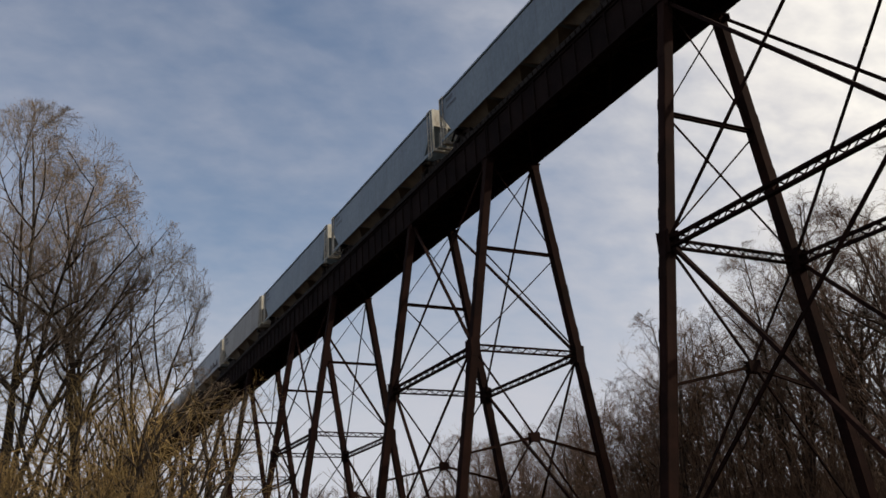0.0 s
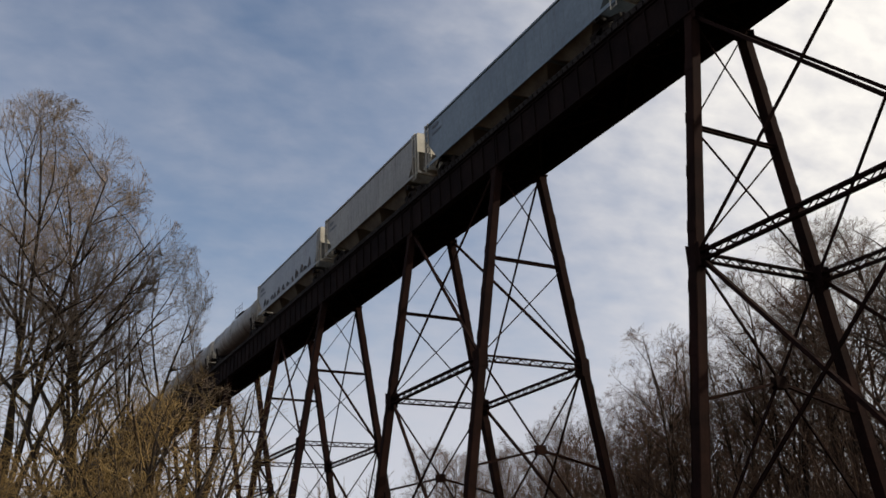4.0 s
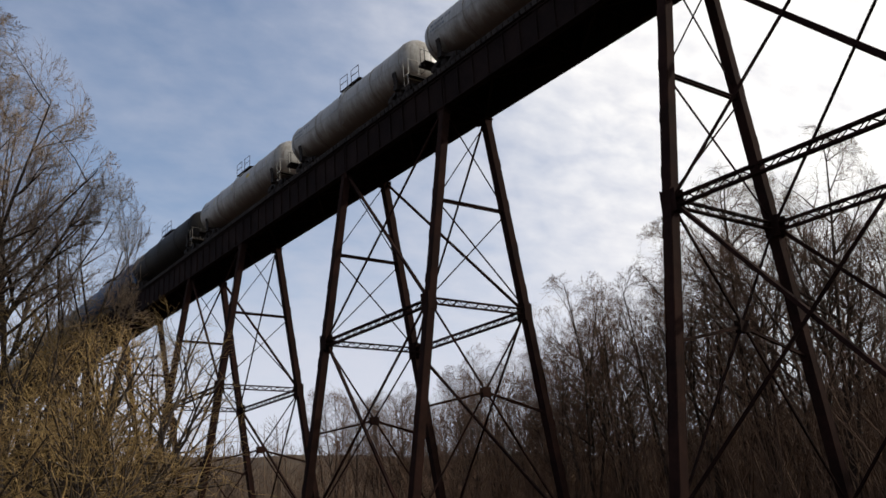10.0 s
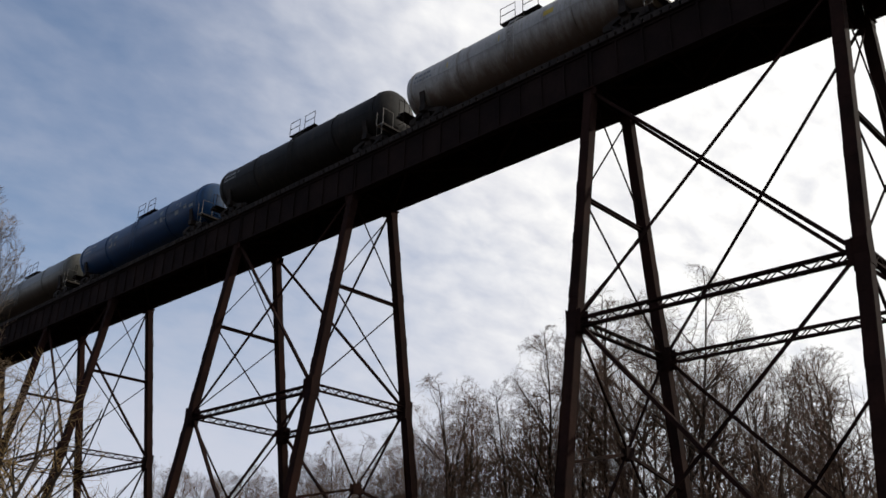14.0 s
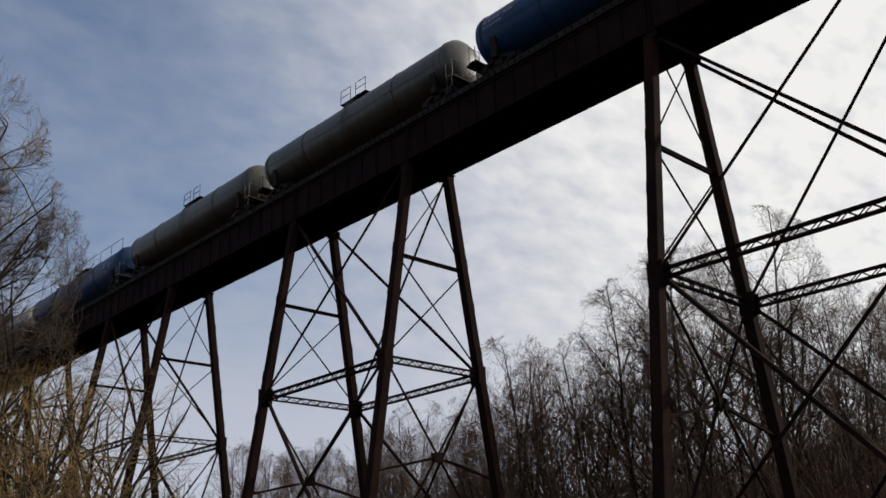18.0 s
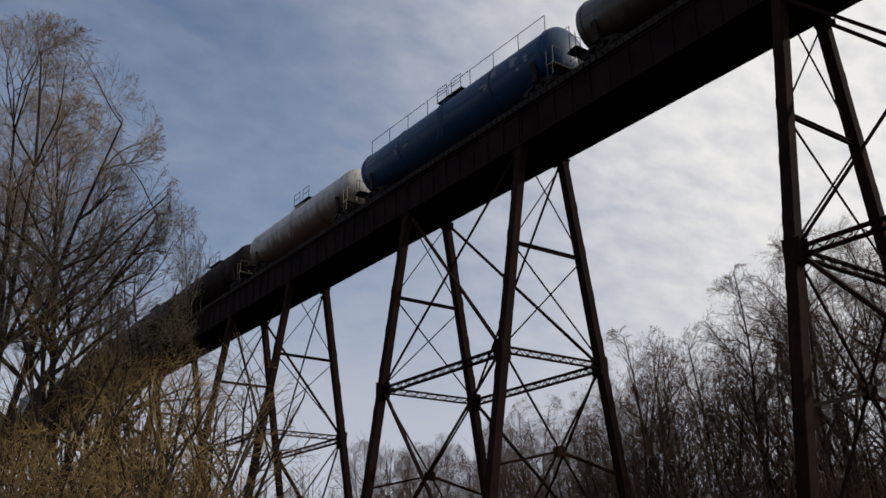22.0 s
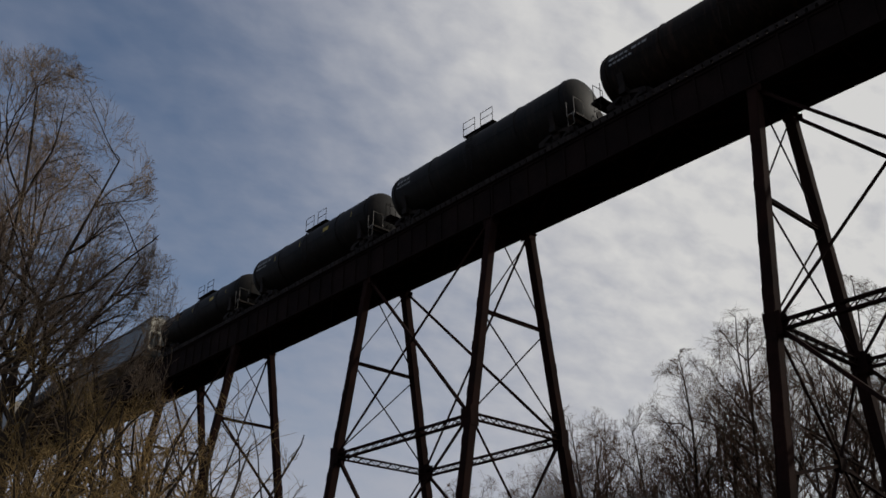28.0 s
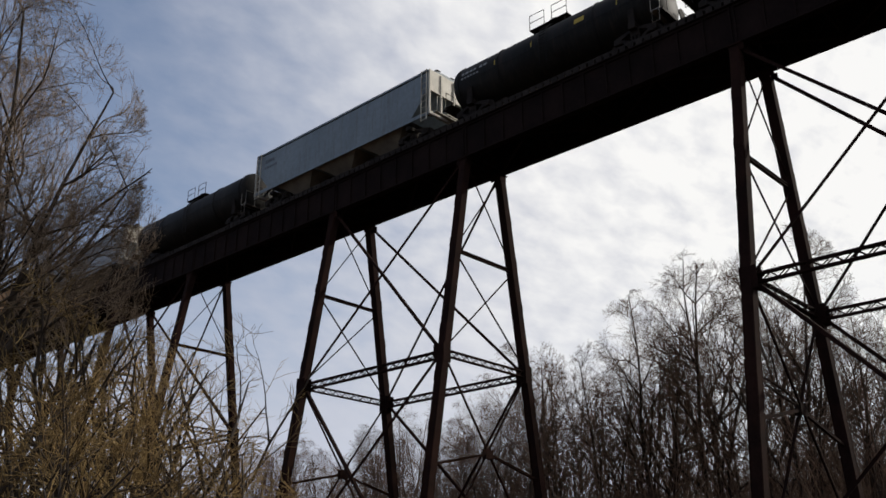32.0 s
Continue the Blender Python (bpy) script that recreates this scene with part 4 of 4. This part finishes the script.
def grow(seed, envelope, stems=3, lean=(5, 20), trunk=1.0, length=12.0, girth=0.2, kids=(1.4, 1.6, 1.8), ratio=(0.5, 0.45, 0.42), start=(0.3, 0.25, 0.2),
         angle=(46, 45, 45), rise=(0.06, 0.10, 0.06), wander=(0.07, 0.11, 0.16), nodes=(10, 7, 5), twig_r=0.008, tips=(0.4, 1.0), fork=1, least=0.5, shortest=0.0, bend=True, close=False):
    """Segments of a bare tree: stems carry limbs, limbs branches, branches twigs; each runs on in a wavering curve that turns upwards,
    and none reaches past the crown's envelope (centres and radii). Gives limbs, then twigs."""
    rnd = random.Random(seed)
    limbs, twigs = [], []
    up = Vector((0, 0, 1))

    def inside(p):
        for c, r in envelope:
            if sum(((p[i] - c[i]) / r[i]) ** 2 for i in range(3)) < 1:
                return True
        return p.z < least

    def side(d, deg):
        v = Vector((rnd.gauss(0, 1), rnd.gauss(0, 1), rnd.gauss(0, 1)))
        v -= d * v.dot(d)
        v.normalize()
        a = radians(deg * rnd.uniform(0.65, 1.3))
        return (d * math.cos(a) + v * math.sin(a)).normalized()

    def run(p, d, ln, r, level):
        if level == len(nodes):
            d2 = (d + Vector((rnd.gauss(0, 0.25), rnd.gauss(0, 0.25), rnd.gauss(0.08, 0.25)))).normalized()
            m = p + d * ln * 0.5
            e = m + d2 * ln * 0.5
            if bend:
                twigs.append((*p, *m, r, r * 0.85))
                twigs.append((*m, *e, r * 0.85, r * 0.5))
            else:
                twigs.append((*p, *e, r, r * 0.5))
            for _ in range(fork):
                twigs.append((*m, *(m + side(d, 40) * ln * 0.5), r * 0.8, r * 0.5))
            return
        n = nodes[level]
        step = ln / n
        dst = limbs if level < 2 else twigs
        line = []
        q = p
        for i in range(n):
            d = (d + Vector((rnd.gauss(0, 1), rnd.gauss(0, 1), rnd.gauss(0, 1))) * wander[level] + up * rise[level] * (1 if level else d.z)).normalized()
            far = inside(q + d * step)
            if close and not far and level == 0 and i > n // 2:
                break
            q = q + d * step * (1 if far else 0.3)
            line.append((q, d))
            if not far:
                break
        n = len(line)
        for i, (q, d) in enumerate(line):
            f = (i + 1) / n
            ra, rb = r * (1 - 0.82 * i / n), r * (1 - 0.82 * f)
            dst.append((*p, *q, ra, rb))
            p = q
            if f >= start[level]:
                k = kids[level]
                for _ in range(int(k) + (rnd.random() < k - int(k))):
                    e = side(d, angle[level])
                    if level + 1 < len(nodes):
                        cl = max(ln * ratio[level] * (1.25 - 0.75 * f), shortest / (level + 1)) * rnd.uniform(0.7, 1.25)
                        cr = max(min(rb * 0.78, 0.015 * cl ** 1.12 + 0.006), twig_r * 1.15)
                    else:
                        cl, cr = rnd.uniform(*tips), twig_r
                    for _ in range(4):
                        if inside(p + e * cl * 0.95):
                            break
                        cl *= 0.68
                    else:
                        if not inside(p):
                            continue
                    run(p, e, cl, cr, level + 1)

    for k in range(stems):
        az = k * math.tau / stems + rnd.uniform(-0.5, 0.5)
        a = radians(rnd.uniform(*lean))
        d = Vector((math.cos(az) * math.sin(a), math.sin(az) * math.sin(a), math.cos(a)))
        base = Vector((math.cos(az) * 0.1, math.sin(az) * 0.1, -0.3))
        top = Vector((0, 0, trunk)) + d * 0.3
        if trunk > 0.5:
            limbs.append((*base, *top, girth * 1.25, girth))
        # a stem ends near the crown's skin
        reach = 2.0
        while reach < length and inside(top + (d + up * 0.25).normalized() * reach):
            reach += 0.4
        run(top, d, min(reach, length * rnd.uniform(0.85, 1.1)), girth * rnd.uniform(0.75, 1.0), 0)
    return limbs, twigs


def bare_tree(name, label, category, group, seed, bark, twig, sides=6, **kw):
    limbs, twigs = grow(seed, **kw)
    t = thing(name, label, category, group)
    child("trunk", tube_mesh("trunk", limbs, sides, bark), t, "forking trunk and limbs with grey-brown bark")
    child("crown", tube_mesh("crown", twigs, 3, twig), t, "crown of fine bare twigs")
    return t


def put(t, x, y, turn=0, size=1.0, copy=True):
    m = pose(x, y, ground_height(x, y) - 0.1, 0, 0, turn)
    if copy:
        ob = copy_thing(t, m)
    else:
        ob = t
        ob.matrix_basis = m
    ob.scale = (size, size, size)
    return ob


def planting():
    rnd = random.Random(7)
    # tall trees beside the viaduct
    tall = dict(name="bare_tree", category="tree", group="tall trees beside the viaduct", bark=BARK, twig=TWIG, shortest=2.6, ratio=(0.60, 0.50, 0.50), close=True, start=(0.31, 0.28, 0.22), nodes=(9, 8, 5),
                kids=(1.8, 2.0, 2.1), angle=(50, 42, 36), twig_r=0.0080, tips=(0.5, 1.15), fork=1, rise=(0.02, 0.035, 0.06), wander=(0.06, 0.09, 0.08))
    near = bare_tree(label="broad bare deciduous tree with a dense rounded crown", seed=24, stems=6, lean=(3, 30), trunk=3.5, length=17.0, girth=0.17, least=11.5,
                     envelope=[((0.4, 0.0, 14.4), (5.1, 5.1, 6.2)), ((-1.6, 0.0, 18.6), (3.6, 3.6, 4.0))], **tall)
    high = bare_tree(label="tall bare deciduous tree with steep spreading limbs", seed=11, stems=6, lean=(3, 30), trunk=3.5, length=22.0, girth=0.21, least=12.0,
                     envelope=[((0.0, 0.0, 17.0), (5.8, 5.8, 7.8))], **tall)
    put(near, -20.8, 23.4, 0, 1.06, False)
    put(high, -24.6, 18.0, 0, 0.96, False)
    # willow thicket under them
    shrub = [bare_tree("willow_shrub", "tangled ochre-brown leafless willow thicket in sunlight", "shrub", "willow thicket", 31 + k, BARK, WILLOW, sides=5,
                       stems=st, lean=(14, 60), trunk=0.3, length=h * 1.1, girth=0.011 * h, least=h * 0.3, kids=(0.95, 0.95, 1.0), ratio=(0.60, 0.55, 0.5), start=(0.2, 0.2, 0.2), angle=(46, 44, 40),
                       rise=(0.015, 0.03, 0.04), wander=(0.13, 0.14, 0.14), nodes=(9, 6, 4), twig_r=0.0088, tips=(0.4, 1.1), fork=0,
                       envelope=[((0, 0, h * 0.42), (w, w, h * 0.45)), ((w * 0.3, -w * 0.2, h * 0.62), (w * 0.7, w * 0.7, h * 0.36))])
             for k, (h, w, st) in enumerate(((12.8, 4.6, 7), (10.0, 4.3, 7), (6.5, 3.4, 7)))]
    spots = [(-18.2, 16, 0, 1.0), (-16.9, 18.5, 0, 1.05), (-21.5, 13.5, 0, 0.95), (-20.5, 11, 1, 1.05), (-23, 15.5, 0, 1.0), (-18.5, 24, 0, 1.05), (-26, 12, 1, 1.1), (-22.5, 6.5, 2, 1.0), (-15.5, 29, 0, 0.9),
             (-15, 40, 0, 0.95), (-22, 40, 0, 1.1), (-12.5, 55, 0, 0.9), (-26, 6.5, 2, 1.1), (-20.5, 33, 1, 1.0), (-24.5, 45, 1, 1.1), (-17.5, 47, 1, 0.9)]
    first = set()
    for x, y, k, size in spots:
        put(shrub[k], x, y, rnd.uniform(0, 360), size, k in first)
        first.add(k)
    # the wood behind the viaduct
    wood = [bare_tree("woodland_tree", "slender bare woodland tree with a rounded crown of fine twigs", "tree", "wood behind the viaduct", 51 + k, WOOD_BARK, WOOD_TWIG, sides=5,
                      stems=st, lean=(2, ln), trunk=tr, length=20.5 - tr, girth=0.16, kids=kd, ratio=(0.40, 0.48, 0.5), start=(0.28, 0.2, 0.2), angle=(50, 48, 44), shortest=2.6,
                      rise=(0.03, 0.07, 0.03), wander=(0.045, 0.09, 0.13), nodes=(11, 5, 3), twig_r=tw, tips=(0.6, 1.4), fork=1, bend=False, least=7.0,
                      envelope=[((0, 0, 13.0), (w, w, 7.2)), ((w * 0.2, w * 0.15, 16.6), (w * 0.8, w * 0.8, 4.2))])
            for k, (w, st, ln, tr, kd, tw) in enumerate(((3.6, 3, 9, 1.0, (1.4, 1.6, 1.7), 0.0108), (4.4, 4, 16, 0.6, (1.2, 1.5, 1.7), 0.0108), (3.9, 3, 12, 2.0, (1.4, 1.5, 1.7), 0.0108),
                                                         (3.3, 2, 7, 3.0, (1.7, 1.7, 1.8), 0.0108), (3.9, 3, 12, 1.0, (1.1, 1.1, 1.1), 0.017), (4.2, 3, 13, 1.0, (1.2, 1.1, 1.1), 0.017)))]
    tops = [(-60, 18.0), (0, 18.0), (5, 19.0), (14, 20.5), (20, 20.5), (24, 19.0), (26.5, 17.6), (30, 20.0), (35, 18.4), (40, 18.8), (50, 18.5), (62, 18.0), (75, 19.5), (85, 22.5), (110, 23.5), (160, 22.0)]
    first = set()
    for row, (x0, step, n, low) in enumerate(((20, 4.8, 32, 0.97), (25, 5.2, 30, 0.97), (31, 5.2, 29, 0.97), (39, 5.8, 26, 1.0), (49, 6.6, 22, 1.0))):
        for i in range(n):
            y = -36 + i * step + rnd.uniform(-1.6, 1.6)
            x = x0 + 0.12 * max(y, 0) + rnd.uniform(-2.0, 2.0)
            k = rnd.randrange(4) if row < 2 else 4 + rnd.randrange(2)
            if y > 88 - row * 6 or y > 24 and (row == 4 or row == 3 and i % 3):
                continue
            h = float(np.interp(y, [a for a, b in tops], [b for a, b in tops])) * low
            put(wood[k], x, y, rnd.uniform(0, 360), h / 20.0 * rnd.uniform(0.86, 1.05), k in first)
            first.add(k)
    for i in range(2):
        put(wood[i + 1], 23.0 + rnd.uniform(-1.0, 2.0), 21.0 + i * 7.0, rnd.uniform(0, 360), 0.98)
    put(wood[1], 20.8, 29.6, 200, 1.0)
    for x, y, k in ((29.0, 23.0, 4), (31.0, 27.5, 5), (27.5, 31.5, 4)):
        put(wood[k], x, y, rnd.uniform(0, 360), 0.95)
    feathery = dict(category="tree", group="", bark=WOOD_BARK, twig=WOOD_TWIG, ratio=(0.60, 0.50, 0.45), kids=(1.6, 1.85, 1.9), shortest=2.4, tips=(0.45, 1.0), fork=1, wander=(0.06, 0.10, 0.13), rise=(0.03, 0.06, 0.03))
    lone = bare_tree("spreading_tree", "tall spreading bare tree with arching limbs and a feathery crown", seed=77, stems=3, lean=(3, 22), trunk=4.0, length=22.0, girth=0.18, angle=(52, 48, 45), least=11.0, twig_r=0.0085,
                     start=(0.2, 0.2, 0.2), envelope=[((0, 0, 15.2), (5.6, 5.6, 7.0)), ((0, -0.5, 19.2), (4.2, 4.2, 5.2))], **feathery)
    put(lone, 20.0, 8.4, 0, 1.0, False)
    put(lone, 22.7, 15.2, 130, 1.06)
    put(lone, 21.5, 18.8, 250, 0.93)
    round_tree = bare_tree("round_tree", "bushy bare tree with a dense rounded crown", seed=79, stems=4, lean=(5, 26), trunk=1.5, length=16.0, girth=0.16, least=9.0, twig_r=0.0085,
                           envelope=[((0, 0, 14.5), (5.0, 5.0, 6.9)), ((0, 0, 8.0), (3.5, 3.5, 6.0))], **feathery)
    put(round_tree, 25.0, 36.0, 0, 0.94, False)


def undergrowth():
    """Thin saplings and scrub on the floor of the wood, and along the foot of the viaduct."""
    rnd = random.Random(9)
    segs = []
    for i in range(6200):
        y = rnd.uniform(-30, 90)
        x = 14 + 0.12 * max(y, 0) + abs(rnd.gauss(0, 1)) * 24
        if y > 50 and i % 2:
            continue
        z = ground_height(x, y)
        h = rnd.uniform(1.5, 12.5)
        p = Vector((x, y, z - 0.1))
        d = Vector((rnd.gauss(0, 0.2), rnd.gauss(0, 0.2), 1)).normalized()
        r = 0.016 + 0.005 * h
        for k in range(4):
            q = p + d * h / 4
            segs.append((*p, *q, r, r * 0.78))
            if k:
                for _ in range(2):
                    w = Vector((rnd.gauss(0, 0.6), rnd.gauss(0, 0.6), rnd.uniform(0.2, 1.0)))
                    e = q + w * (h * 0.15)
                    segs.append((*q, *e, 0.02, 0.014))
                    segs.append((*e, *(e + (w + Vector((rnd.gauss(0, 0.4), rnd.gauss(0, 0.4), 0.5))) * (h * 0.09)), 0.014, 0.009))
            p, r = q, r * 0.78
            d = (d + Vector((rnd.gauss(0, 0.16), rnd.gauss(0, 0.16), 0))).normalized()
    ob = new("undergrowth", tube_mesh("undergrowth", segs, 3, WOOD_TWIG))
    tagged(ob, "dense dark leafless saplings and scrub on the woodland floor", "undergrowth", kind="stuff")


def slope_trees(name, label, mat, spots, seed):
    """An uncounted mass of small bare trees at the given places, with their heights."""
    rnd = random.Random(seed)
    segs = []
    for x, y, h in spots:
        z = ground_height(x, y)
        top = (x + rnd.gauss(0, 0.4), y + rnd.gauss(0, 0.4), z + h)
        segs.append((x, y, z - 0.3, *top, 0.013 * h, 0.03))
        for k in range(6):
            f = rnd.uniform(0.2, 0.95)
            az = rnd.uniform(0, math.tau)
            ln = (1.15 - f) * h * 0.42
            b = Vector((x, y, z + h * f))
            e = b + Vector((math.cos(az) * ln, math.sin(az) * ln, ln * 0.9))
            segs.append((*b, *e, 0.055, 0.02))
            m = b.lerp(e, 0.5)
            segs.append((*m, *(m + Vector((math.cos(az + 1) * ln * 0.5, math.sin(az + 1) * ln * 0.5, ln * 0.55))), 0.04, 0.015))
    ob = new(name, tube_mesh(name, segs, 3, mat))
    tagged(ob, label, "woods", kind="stuff")


def far_woods():
    rnd = random.Random(5)
    spots = []
    for i in range(4200):
        a = rnd.uniform(-1.1, 0.75)
        d = 110 + 330 * rnd.random() ** 1.4
        x, y = -20 + d * math.sin(a), -10 + d * math.cos(a)
        if abs(x) < 9 or (-14 < x < 62 and y < 92):
            continue
        spots.append((x, y, rnd.uniform(6, 12) if y < 190 else rnd.uniform(3, 7)))
    for i in range(170):
        spots.append((rnd.uniform(12, 60), rnd.uniform(90, 150), rnd.uniform(9, 19)))
    slope_trees("far_woods", "distant brown leafless woods on the valley side", HILL_TWIG, spots, 6)
    spots = []
    for i in range(3600):
        y = rnd.uniform(-60, 140)
        x = 46 + 0.1 * max(y, 0) + 66 * rnd.random()
        spots.append((x, y, rnd.uniform(5, 11)))
    slope_trees("hillside_woods", "leafless brown woods on the shaded hillside", HILL_TWIG, spots, 8)


def terrain():
    xs = np.concatenate([np.linspace(-1500, -160, 20), np.linspace(-150, 150, 76), np.linspace(160, 1500, 20)])
    ys = np.concatenate([np.linspace(-1500, -160, 20), np.linspace(-150, 330, 121), np.linspace(345, 1500, 18)])
    verts = [(x, y, ground_height(x, y)) for y in ys for x in xs]
    n = len(xs)
    faces = [(j * n + i, j * n + i + 1, (j + 1) * n + i + 1, (j + 1) * n + i) for j in range(len(ys) - 1) for i in range(n - 1)]
    ob = new("ground", mesh_of("ground", verts, faces, EARTH, True))
    tagged(ob, "brown leaf-littered valley floor rising into slopes", "ground", kind="structure")


terrain()
viaduct()
train()
planting()
undergrowth()
far_woods()


def motions():
    """The train rolls along the viaduct at an even speed."""
    for t, y0 in CARS:
        walk(t, [(s, pose(0, y0 - SPEED * s, RAILTOP)) for s in (0.0, 8.0, 16.0, 24.0, 32.0)])


motions()
